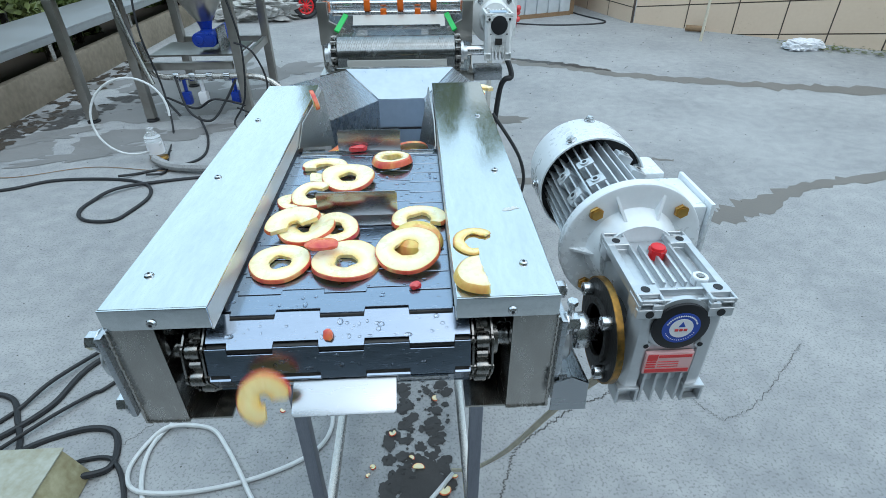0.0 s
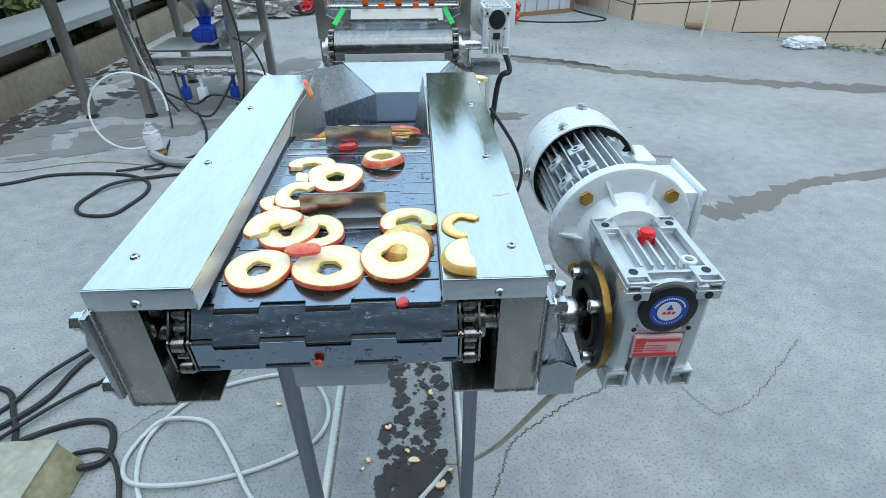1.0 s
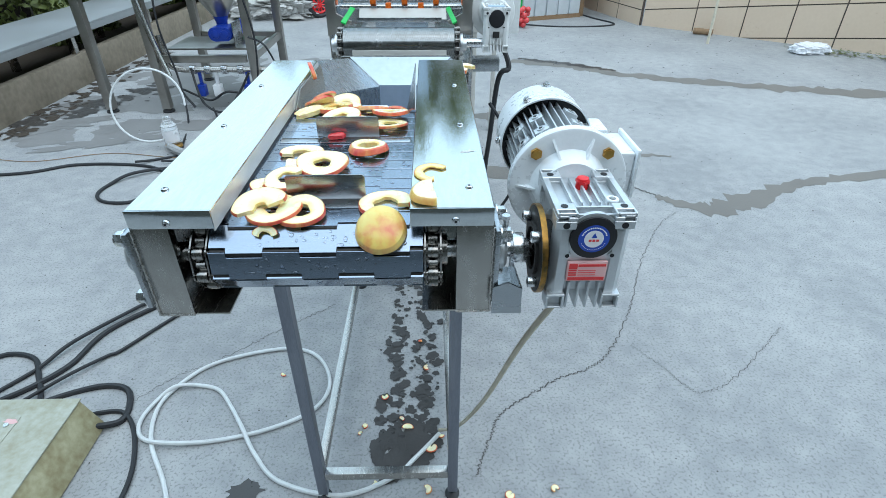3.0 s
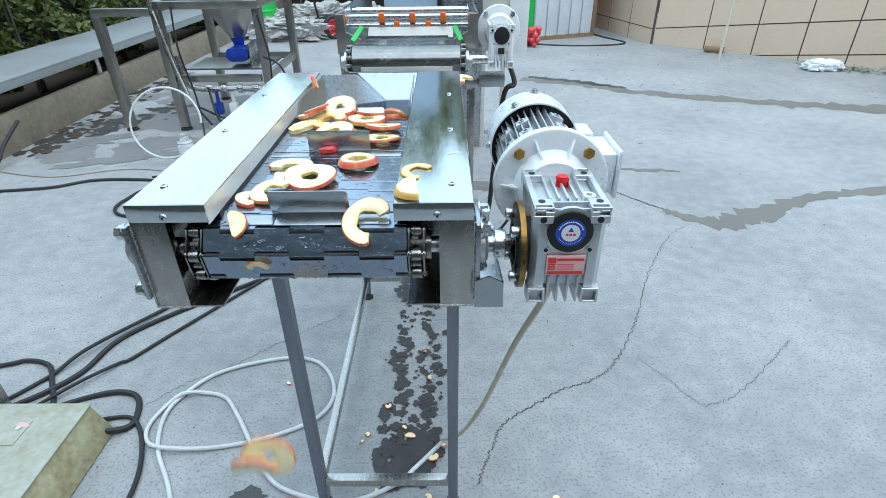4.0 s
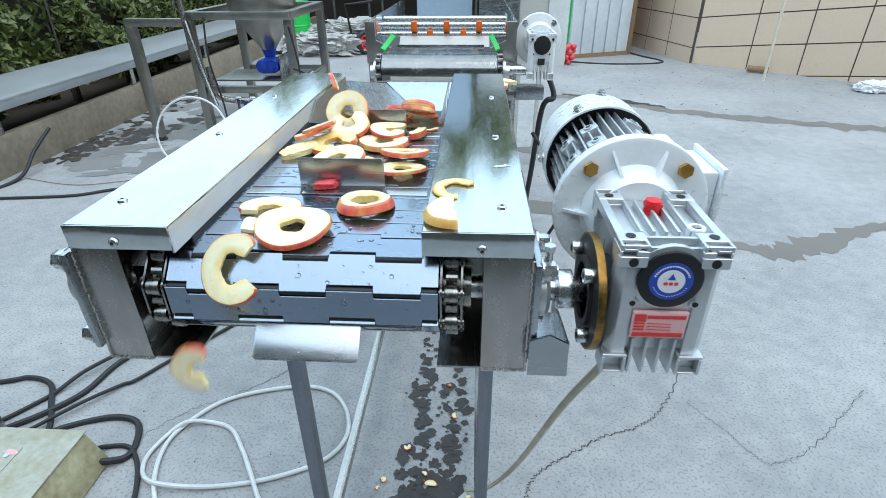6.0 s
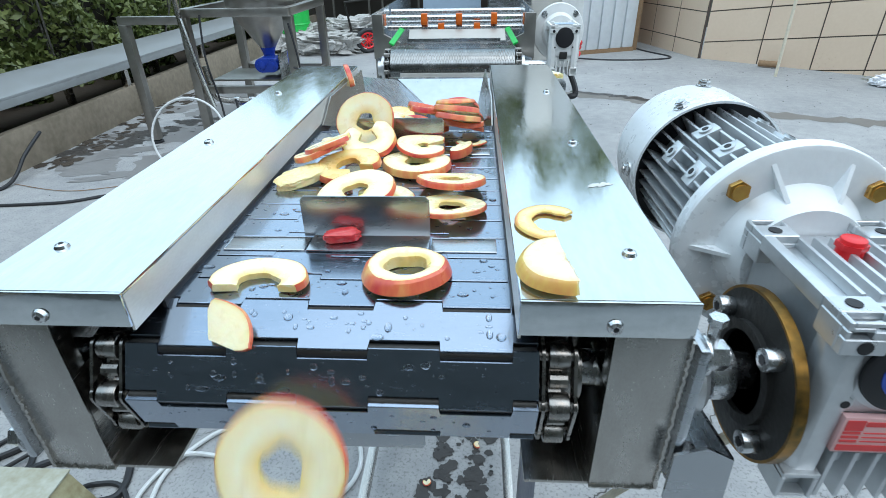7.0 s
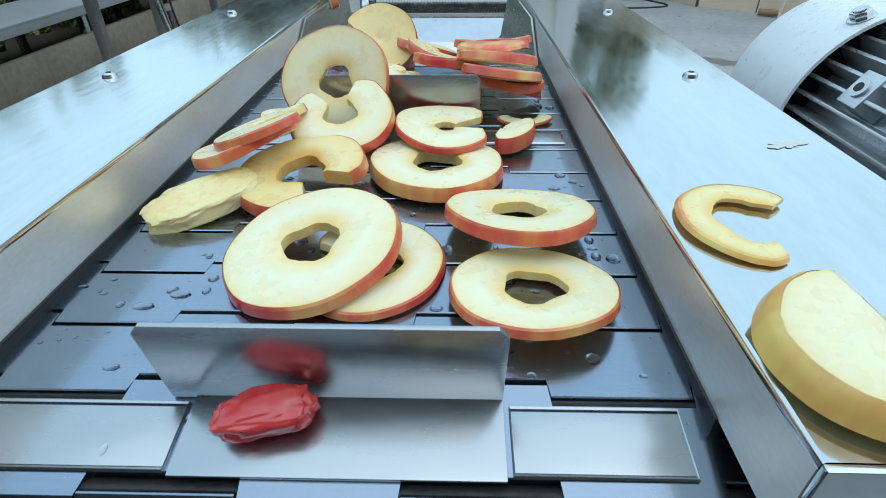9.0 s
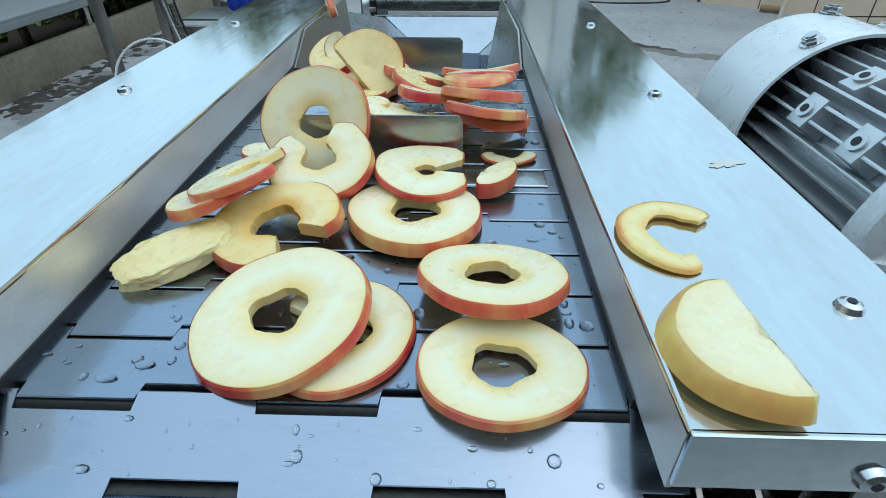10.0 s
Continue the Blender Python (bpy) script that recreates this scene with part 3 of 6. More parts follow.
def loop_at(s):
    """(y, z) on the pin line; on the top run s is the same as y."""
    u = (s - YC) % LOOP_LEN
    return np.interp(u, LOOP_S, LOOP_C[:, 0]), np.interp(u, LOOP_S, LOOP_C[:, 1])


def slat_pose(s):
    """Pose of a slat whose front pin is at s."""
    y0, z0 = loop_at(s)
    y1, z1 = loop_at(s + PITCH)
    return pose(0, y0, z0, math.degrees(math.atan2(z1 - z0, y1 - y0)), 0, 0)


EDGES = [-0.131, -0.11, -0.065, -0.02, 0.025, 0.07, 0.115, 0.131]
def slat_mesh():
    """An interlocking hinged plate; its y runs from the front pin to the next one."""
    bm = B()
    g, st = 0.0010, 0.0036
    front, back = [], []
    for k in range(7):
        off = -st if k % 2 else st
        front += [(EDGES[k] + (0.0004 if k else 0), off + g), (EDGES[k + 1] - (0.0004 if k < 6 else 0), off + g)]
        back += [(EDGES[k] + (0.0004 if k else 0), PITCH + off - g), (EDGES[k + 1] - (0.0004 if k < 6 else 0), PITCH + off - g)]
    zt, zb_ = 0.006, 0.0038
    # plate with rolled front and back edges
    fr = [bm.verts.new((x, y, zt - 0.0004)) for x, y in front]
    f2 = [bm.verts.new((x, y + 0.0004, zt)) for x, y in front]
    b2 = [bm.verts.new((x, y - 0.0004, zt)) for x, y in back]
    bk = [bm.verts.new((x, y, zt - 0.0004)) for x, y in back]
    f3 = [bm.verts.new((x, y, zb_ - 0.003)) for x, y in front]
    b3 = [bm.verts.new((x, y, zb_ - 0.003)) for x, y in back]
    for i in range(13):
        for a, b in ((f3, fr), (fr, f2), (f2, b2), (b2, bk), (bk, b3)):
            bm.faces.new((a[i], a[i + 1], b[i + 1], b[i]))
    for i in (0, 13):
        bm.faces.new([v[i] for v in (f3, fr, f2, b2, bk, b3)])
    me = to_mesh("belt_slat", bm, [M_slat])
    return me


def drops_mesh(seed, n):
    """Beads of water lying on a slat."""
    rnd = random.Random(seed)
    bm = B()
    for _ in range(n):
        r = 0.0006 + 0.0030 * rnd.random() ** 4
        x, y = rnd.uniform(-0.112, 0.112), rnd.uniform(0.006, PITCH - 0.007)
        e = rnd.uniform(0.75, 1.5)
        m = Matrix.Translation((x, y, 0.0058)) @ Matrix.Diagonal((r * e, r / e, r * 0.55, 1))
        bmesh.ops.create_uvsphere(bm, u_segments=8, v_segments=5, radius=1, matrix=m)
    return to_mesh("water_bead", bm, [M_drop])


def link_mesh():
    """One pitch of roller chain: two link plates, a roller and a bush."""
    bm = B()
    for x in (-0.0085, 0.0085):
        pts = []
        for k in range(24):
            a = 2 * math.pi * k / 24
            cy = PITCH if math.cos(a) > 0 else 0
            pts.append((cy + 0.0065 * math.cos(a), 0.0065 * math.sin(a)))
        prism(bm, pts, "x", x - 0.001 + (0.0012 if x > 0 else -0.0012), x + 0.001 + (0.0012 if x > 0 else -0.0012))
    cyl(bm, (-0.0065, 0, 0), (0.0065, 0, 0), 0.0085, 18, bevel=0.0012)
    cyl(bm, (-0.012, 0, 0), (0.012, 0, 0), 0.0035, 12)
    cyl(bm, (-0.0055, PITCH / 2, 0), (0.0055, PITCH / 2, 0), 0.0045, 10)
    return to_mesh("chain_link", bm, [M_chain])


SLAT_ME = slat_mesh()
DROPS = [drops_mesh(20 + k, 44 + 8 * k) for k in range(6)]
LINK = link_mesh()
bm = B()
cyl(bm, (-0.13, 0, 0), (0.13, 0, 0), 0.0050, 14)
PIN = to_mesh("hinge_pin", bm, [M_iron])
def flight_mesh():
    """An angle-shaped pusher: foot plate welded down, upright plate with clipped top corners."""
    bm = B()
    prism(bm, [(-0.049, 0.0066), (0.055, 0.0066), (0.055, 0.039), (0.052, 0.0425), (-0.046, 0.0425), (-0.049, 0.039)], "y", 0.0282, 0.0298, 0.0003)
    box(bm, -0.041, 0.055, 0.0030, 0.0295, 0.0062, 0.0078, 0.0004)
    return to_mesh("pusher_plate", bm, [M_plate])
FLIGHT = flight_mesh()
PADS = []
for x0, x1 in ((-0.108, -0.043), (0.057, 0.108)):
    bm = B()
    box(bm, x0, x1, 0.006, 0.025, 0.0059, 0.0066, 0.0003)
    tube(bm, [(x0, 0.005, 0.0066), (x1, 0.005, 0.0066), (x1, 0.026, 0.0066), (x0, 0.026, 0.0066)], 0.0007, 5, True)
    PADS.append(to_mesh("weld_pad", bm, [M_plate]))
FLIGHTS = set(range(-7, 60, 7)) | {-15, -22, -29}
SLATS = []
for k in range(-30, N_SLAT - 30):
    ob = new("belt_slat", SLAT_ME)
    tagged(ob, "wet grey steel hinged belt slat", "belt slat", "slats of the conveyor belt")
    if k in FLIGHTS:
        tagged(ob, "wet steel belt slat with an upright pusher plate")
        part("pusher_plate", FLIGHT, None, ob)
        for pd in PADS:
            part("weld_pad", pd, None, ob)
    if -16 < k < 22:
        tagged(part("water_bead", DROPS[k % 6], None, ob, "clear water beads"), kind="stuff")
    for s in (-1, 1):
        part("chain_link", LINK, None, ob, m=pose(s * 0.1435, 0, 0, 0, 0, 0))
    part("hinge_pin", PIN, None, ob)
    SLATS.append((ob, k))


def slat_start(k, t):
    return 0.417 - SPEED * t + k * PITCH


# ---- gear motor ----
def gear_motor(name, label, body_mat, motor_mat, m):
    g = thing(name, label, "gear motor", m=m)
    # worm housing with corner lugs, ribs and feet; origin at the worm axis, front face
    bm = B()
    box(bm, -0.0385, 0.0385, 0.010, 0.118, -0.085, 0.026, 0.004)
    body = part("gearbox", bm, body_mat, g, "silver cast gearbox with ribs and lugs")
    bm = B()
    box(bm, -0.034, 0.034, 0.006, 0.0102, -0.052, 0.03, 0.002)
    part("front_boss", bm, body_mat, body)
    for sx in (-1, 1):
        # side rail and column joining the lugs
        bm = B()
        box(bm, *sorted((sx * 0.0395, sx * 0.0475)), 0.026, 0.100, 0.024, 0.0345, 0.0015)
        part("side_rail", bm, body_mat, body)
        bm = B()
        prism(bm, [(sx * 0.0265, 0.0035), (sx * 0.0385, 0.0035), (sx * 0.0465, 0.012), (sx * 0.0465, 0.022), (sx * 0.030, 0.022)][::sx], "z", -0.088, 0.0125, 0.0012)
        part("column", bm, body_mat, body)
        for y0, d in ((0.0, 1), (0.124, -1)):
            # corner lug: solid at the hole, a pocket in the top and one in the face
            def at(a0, a1, b0, b1, z0, z1):
                box(bm, *sorted((sx * (0.0475 - a0), sx * (0.0475 - a1))), *sorted((y0 + d * b0, y0 + d * b1)), z0, z1, 0.0007, 1)
            bm = B()
            at(0, 0.025, 0.006, 0.026, 0.0125, 0.029)
            at(0, 0.025, 0.0105, 0.026, 0.029, 0.035)
            at(0, 0.0025, 0, 0.0105, 0.029, 0.035)
            at(0.0225, 0.025, 0, 0.0105, 0.029, 0.035)
            at(0.0025, 0.0225, 0, 0.0022, 0.0315, 0.035)
            at(0, 0.025, 0, 0.006, 0.0125, 0.0235)
            at(0, 0.0025, 0, 0.006, 0.0235, 0.029)
            at(0.0140, 0.025, 0, 0.006, 0.0235, 0.029)
            at(0.0025, 0.0140, 0, 0.006, 0.0285, 0.0315)
            part("corner_lug", bm, body_mat, body)
            # foot: an open pocket under a sloping shoulder
            bm = B()
            at(0, 0.0235, 0, 0.024, -0.089, -0.085)
            at(0, 0.003, 0, 0.024, -0.108, -0.089)
            at(0.0205, 0.0235, 0, 0.024, -0.108, -0.089)
            at(0.003, 0.0205, 0.010, 0.024, -0.108, -0.089)
            at(0.003, 0.0205, 0.001, 0.010, -0.108, -0.1055)
            part("foot", bm, body_mat, body)
            bm = B()
            cyl(bm, (sx * 0.035, y0 + d * 0.0004, 0.018), (sx * 0.035, y0 - d * 0.0006, 0.018), 0.0042, 16)
            part("lug_hole", bm, M_black, body)
    for sx in (-1, 1):
        for y in (0.018, 0.106):
            bm = B()
            cyl(bm, (sx * 0.036, y, 0.0345), (sx * 0.036, y, 0.0356), 0.0045, 16)
            part("lug_hole", bm, M_black, body)
        for dx, dz in ((0.028, 0.027), (0.028, -0.027)):
            bm = B()
            cyl(bm, (sx * dx, 0.004, dz), (sx * dx, 0.0075, dz), 0.0052, 16, bevel=0.0006)
            part("screw_boss", bm, body_mat, body)
            bm = B()
            cyl(bm, (sx * dx, 0.003, dz), (sx * dx, 0.0042, dz), 0.0027, 12)
            part("screw_hole", bm, M_black, body)
    for k in range(4):
        bm = B()
        box(bm, -0.022 + 0.013 * k, -0.019 + 0.013 * k, 0.002, 0.05, -0.108, -0.066, 0.0008)
        part("rib", bm, body_mat, body)
    for k in range(5):
        bm = B()
        box(bm, -0.024 + 0.011 * k, -0.021 + 0.011 * k, 0.030, 0.10, 0.026, 0.0335, 0.0008)
        part("rib", bm, body_mat, body)
    bm = B()
    box(bm, -0.032, 0.032, 0.018, 0.022, 0.026, 0.0335, 0.0008)
    part("rib", bm, body_mat, body)
    bm = B()
    lathe(bm, [(0.0325, 0.010), (0.0325, 0.0045), (0.029, 0.0035)], (0, 0, 0), "y", 40)
    part("bearing_seat", bm, body_mat, body)
    bm = B()
    lathe(bm, [(0.0285, 0.004), (0.0285, 0.0005), (0.026, -0.0005)], (0, 0, 0), "y", 40)
    cap = part("end_cap", bm, M_black, body, "black end cap with a round label")
    return g, body, cap


gm, gbody, gcap = gear_motor("gear_motor", "silver worm gearbox with a pale finned electric motor", M_alu, M_motor, pose(0.337, -0.011, 1.191))
# round label: blue ring, white middle, marks
bm = B()
cyl(bm, (0, -0.0005, 0), (0, -0.0009, 0), 0.0190, 40)
lab = part("label_ring", bm, M_bluelabel, gcap, "round blue and white label")
bm = B()
cyl(bm, (0, -0.0009, 0), (0, -0.0013, 0), 0.0118, 36)
part("label_disc", bm, M_whitelabel, lab)
bm = B()
prism(bm, [(-0.0035, 0.002), (0.0035, 0.002), (0.0, 0.0085)], "y", -0.0013, -0.0016)
part("label_mark", bm, M_bluelabel, lab)
bm = B()
for k in range(3):
    box(bm, -0.0062 + 0.0045 * k, -0.0028 + 0.0045 * k, -0.0016, -0.0013, -0.0035, -0.0005)
part("label_mark", bm, M_redlabel, lab)
bm = B()
for k in range(18):
    a = radians(20 + k * 140 / 17)
    c, s_ = 0.0155 * math.cos(a), 0.0155 * math.sin(a)
    cyl(bm, (c, -0.0009, s_), (c, -0.0012, s_), 0.0011, 4)
for k in range(16):
    a = radians(205 + k * 130 / 15)
    c, s_ = 0.0155 * math.cos(a), 0.0155 * math.sin(a)
    cyl(bm, (c, -0.0009, s_), (c, -0.0012, s_), 0.0006, 4)
part("label_mark", bm, M_whitelabel, lab)
# red rating plate
bm = B()
box(bm, -0.026, 0.024, 0.0008, 0.0055, -0.064, -0.035, 0.0006)
rp = part("rating_plate", bm, M_pink, gbody, "pale rating plate with red print")
bm = B()
box(bm, -0.024, -0.0135, 0.0003, 0.0008, -0.045, -0.037)
box(bm, -0.0125, 0.022, 0.0003, 0.0008, -0.0415, -0.038)
box(bm, -0.024, 0.022, 0.0003, 0.0008, -0.062, -0.0575)
for z in (-0.048, -0.0515, -0.055):
    box(bm, -0.024, -0.014, 0.0003, 0.0008, z, z + 0.0018)
    box(bm, -0.012, 0.010, 0.0003, 0.0008, z + 0.0006, z + 0.0012)
part("print_bar", bm, M_redlabel, rp)
# red breather plug and a pale lifting eye
bm = B()
cyl(bm, (0.002, 0.084, 0.026), (0.002, 0.084, 0.041), 0.0085, 24, 0.0078, bevel=0.001)
cyl(bm, (0.002, 0.084, 0.034), (0.002, 0.084, 0.038), 0.0095, 6)
part("breather_plug", bm, M_red, gbody, "red plastic breather plug")
bm = B()
lathe(bm, [(0.004, 0.026), (0.0082, 0.027), (0.0082, 0.0345), (0.0074, 0.0358), (0.0046, 0.0358), (0.0042, 0.034)], (0.027, 0.036, 0.0), "z", 24)
lp = part("level_plug", bm, M_motor, gbody, "pale metal socket plug")
bm = B()
cyl(bm, (0.027, 0.036, 0.0345), (0.027, 0.036, 0.0362), 0.0036, 6)
part("hex_socket", bm, M_chain, lp)
# motor: flange, gussets, finned body, fan hood, terminal boxes
bm = B()
lathe(bm, [(0.0835, 0.146), (0.0845, 0.148), (0.0845, 0.158), (0.0835, 0.160), (0.0, 0.160)][::-1] + [(0.0835, 0.146), (0.080, 0.1445), (0.055, 0.1445), (0.052, 0.137), (0.044, 0.120), (0.0, 0.118)], (0, 0, 0), "y", 64)
fl = part("flange", bm, M_motor, gm, "round pale cast motor flange")
for a in (45, 135, 225, 315):
    c, s_ = math.cos(radians(a)), math.sin(radians(a))
    bolt(fl, (0.0705 * c, 0.1445, 0.0705 * s_), (0, -1, 0), 0.0085, 0.006, M_brass, washer=False)
for a in (68, 112, 180, 0):
    c, s_ = math.cos(radians(a)), math.sin(radians(a))
    bm = B()
    vs = [(0.046, 0.128), (0.046, 0.145), (0.076, 0.145)]
    n_ = Vector((-s_, 0, c)) * 0.0016
    lo = [bm.verts.new(Vector((r * c, y, r * s_)) - n_) for r, y in vs]
    hi = [bm.verts.new(Vector((r * c, y, r * s_)) + n_) for r, y in vs]
    bm.faces.new(lo), bm.faces.new(hi[::-1])
    for i in range(3):
        bm.faces.new((lo[i], hi[i], hi[(i + 1) % 3], lo[(i + 1) % 3]))
    part("gusset", bm, M_motor, fl)
bm = B()
cyl(bm, (0, 0.158, 0), (0, 0.33, 0), 0.0505, 48)
stator = part("motor_body", bm, M_alu, gm, "finned silver motor body")
bm = B()
box(bm, -0.0012, 0.0012, 0.160, 0.316, 0.049, 0.0675, 0.0006)
FIN = to_mesh("fin", bm, [M_alu])
for k in range(36):
    a = k * 10
    if 18 < a < 62:
        continue
    part("fin", FIN, None, stator, m=pose(0, 0, 0, 0, a, 0))
for a, y0 in ((332, 0.20), (332, 0.25), (24, 0.22), (24, 0.27), (304, 0.20), (304, 0.255)):
    bm = B()
    box(bm, -0.011, 0.011, y0, y0 + 0.018, 0.05, 0.0685, 0.001)
    cyl(bm, (0, y0 + 0.009, 0.0675), (0, y0 + 0.009, 0.0705), 0.006, 16)
    pad = part("mounting_pad", bm, M_alu, stator, m=pose(0, 0, 0, 0, a, 0))
    bm = B()
    cyl(bm, (0, y0 + 0.009, 0.070), (0, y0 + 0.009, 0.0709), 0.003, 12)
    part("pad_hole", bm, M_black, pad)
bm = B()
lathe(bm, [(0.02, 0.330), (0.0745, 0.330), (0.0745, 0.303), (0.0768, 0.303), (0.0765, 0.375), (0.074, 0.388), (0.066, 0.396), (0.05, 0.399), (0.012, 0.400)], (0, 0, 0), "y", 64)
hood = part("fan_hood", bm, M_motor, gm, "smooth pale fan hood")
# black disc standing in for the shade between fins and hood
bm = B()
cyl(bm, (0, 0.318, 0), (0, 0.329, 0), 0.0742, 48)
part("hood_gap", bm, M_black, hood)
for a, y in ((3, 0.372), (332, 0.317), (268, 0.325), (92, 0.325)):
    c, s_ = math.sin(radians(a)), math.cos(radians(a))
    bolt(hood, (0.0762 * c, y, 0.0762 * s_), (c, 0, s_), 0.006, 0.006)
bm = B()
box(bm, 0.060, 0.104, 0.178, 0.262, -0.030, 0.034, 0.004)
tb = part("terminal_box", bm, M_motor, gm, "pale terminal box")
bm = B()
box(bm, 0.1045, 0.110, 0.172, 0.268, -0.036, 0.040, 0.002)
part("terminal_lid", bm, M_motor, tb)
bm = B()
box(bm, 0.060, 0.096, 0.285, 0.345, 0.000, 0.030, 0.006)
part("side_box", bm, M_motor, gm)
# output flange with yellow rim and four socket screws; the hub reaches the shaft
bm = B()
FX = -0.060
cyl(bm, (FX, 0.052, -0.046), (FX + 0.0075, 0.052, -0.046), 0.058, 48, bevel=0.001)
of = part("output_flange", bm, M_iron, gm, "dark round output flange with a yellow rim")
bm = B()
lathe(bm, [(0.0572, 0.0002), (0.0594, 0.0002), (0.0594, 0.0073), (0.0572, 0.0073)], (FX, 0.052, -0.046), "x", 56)
part("rim", bm, M_zinc, of)
bm = B()
cyl(bm, (FX + 0.0075, 0.052, -0.046), (FX + 0.022, 0.052, -0.046), 0.038, 36)
part("hub", bm, M_iron, of)
bm = B()
lathe(bm, [(0.036, 0.0), (0.036, -0.004), (0.029, -0.004), (0.029, 0.0)], (FX, 0.052, -0.046), "x", 40)
part("recess_ring", bm, M_iron, of)
for a in (40, 130, 220, 310):
    c, s_ = math.cos(radians(a)), math.sin(radians(a))
    y, z = 0.052 + 0.046 * c, -0.046 + 0.046 * s_
    bm = B()
    cyl(bm, (FX - 0.011, y, z), (FX, y, z), 0.0075, 18, bevel=0.0008)
    sc = part("socket_screw", bm, M_bolt, of)
    bm = B()
    cyl(bm, (FX - 0.0115, y, z), (FX - 0.0108, y, z), 0.0036, 6)
    part("hex_socket", bm, M_black, sc)


# ---- apple slices ----
def slice_meshes(seed, r, hole, th, a0=0, a1=360, flare=0.05, brown=0, peel=None, dome=0, cut=None):
    """A cut ring or part ring of apple: pale flesh, and a band of skin round its outer edge; cut slices it off at that x."""
    rnd = random.Random(seed)
    full = a1 - a0 >= 359
    n = max(10, int(76 * (a1 - a0) / 360))
    ph = [rnd.uniform(0, 6.28) for _ in range(8)]
    curl = rnd.uniform(-0.004, 0.006) * min(1.0, (th / 0.006) ** 2)
    def ro(a):
        return r * (1 + 0.018 * math.sin(2 * a + ph[0]) + 0.012 * math.sin(3 * a + ph[1]) + 0.006 * math.sin(7 * a + ph[2]))
    def ri(a):
        return max(0.0002, r * hole * (1 + 0.07 * math.sin(3 * a + ph[3]) + 0.05 * math.sin(5 * a + ph[4]) + 0.012 * math.sin(13 * a + ph[5])))
    def bend(x, y):
        return curl * ((x / r) ** 2 - 0.4) + 0.0006 * math.sin(40 * x + ph[6]) * math.cos(36 * y + ph[7])
    prof = []
    for k in range(n + (0 if full else 1)):
        a = radians(a0 + (a1 - a0) * k / n)
        o, i = ro(a), ri(a) * rnd.uniform(0.994, 1.006)
        if not full:
            e = min(k, n - k) / n
            if e < 0.09:
                j = 1 - 0.25 * (1 - e / 0.09) ** 2 + rnd.uniform(-0.03, 0.03)
                o = i + (o - i) * j
        f = flare * rnd.uniform(0.92, 1.08)
        w = o - i
        ring = []
        if dome:
            spots = ((i, 0), (o * 0.97, 0), (o, th * 0.12), (o * 0.97, th * 0.4), (o * 0.88, th * 0.72), (o * 0.68, th * 0.95), (o * 0.4, th * 1.04), (i, th * 1.06), (i, th * 0.9), (i, th * 0.5))
        else:
            spots = ((i * 1.03, 0), (o * 0.985, 0), (o * (1 + 0.25 * f), th * 0.10), (o * (1 - 0.1 * f), th * 0.45), (o * (1 - 0.55 * f), th * 0.80), (o * (1 - f) - 0.0004, th * 0.97),
                     (o * (1 - f) - 0.0012 - 0.06 * w, th), (i + 0.45 * w, th * 1.02), (i + 0.12 * w + 0.0008, th * 0.99), (i, th * 0.82))
        for rad, z in spots:
            x, y = rad * math.cos(a), rad * math.sin(a)
            if cut is not None and x > cut:
                x = cut - 0.0012 * z / th
            ring.append((x, y, z + bend(x, y)))
        prof.append(ring)
    RIPE = (1.0, 0.9, 1.0, 1.0, 1.0, 1.0, 0.45, 0.0, 0.7, 1.3)
    if hole < 0.05:
        RIPE = RIPE[:7] + (0.2, 0.3, 0.3)
    J = len(RIPE)
    bm = B()
    vs = [[bm.verts.new(p) for p in ring] for ring in prof]
    m = len(vs)
    for k in range(m if full else m - 1):
        a, b = vs[k], vs[(k + 1) % m]
        for j in range(J):
            bm.faces.new((a[j], b[j], b[(j + 1) % J], a[(j + 1) % J]))
    if not full:
        bm.faces.new(vs[0]), bm.faces.new(vs[-1][::-1])
    flesh = to_mesh("flesh", bm, [M_brown_flesh if brown else M_flesh])
    ripe = flesh.attributes.new("ripe", "FLOAT", "POINT")
    for q in range(len(flesh.vertices)):
        ripe.data[q].value = RIPE[q % J]
    bm = B()
    bands = []
    rows_ = (1, 2, 3, 4, 5, 6, 7) if dome else (1, 2, 3, 4, 5)
    for ring in prof:
        pts = []
        for j in rows_:
            x, y, z = ring[j]
            d = 0.0003 / max(math.hypot(x, y), 1e-3)
            pts.append(bm.verts.new((x * (1 + d), y * (1 + d), z + (0.0003 if dome and j > 2 else 0.0))))
        bands.append(pts)
    for k in range(m if full else m - 1):
        a, b = bands[k], bands[(k + 1) % m]
        if cut is not None and min(a[1].co.x, b[1].co.x) > cut - 0.0025:
            continue
        for j in range(len(rows_) - 1):
            bm.faces.new((a[j], b[j], b[j + 1], a[j + 1]))
    skin = to_mesh("skin", bm, [peel or M_skin])
    return flesh, skin


def apple_slice(seed, label, **k):
    fl, sk = slice_meshes(seed, **k)
    ob = new("apple_slice", fl)
    part("skin", sk, None, ob, "yellow apple skin flecked with red" if k.get("peel") else "streaked red and yellow apple skin")
    return tagged(ob, label, "apple slice", "apple slices")


def belt_frame(s):
    """Frame on the belt's upper face at s: y along the belt, z out of it; a piece tips with the slat before it."""
    y0, z0 = loop_at(s - 0.014)
    y1, z1 = loop_at(s + 0.004)
    y, z = loop_at(s)
    return pose(0, y, z, math.degrees(math.atan2(z1 - z0, y1 - y0)), 0, 0) @ pose(0, 0, 0.0064)


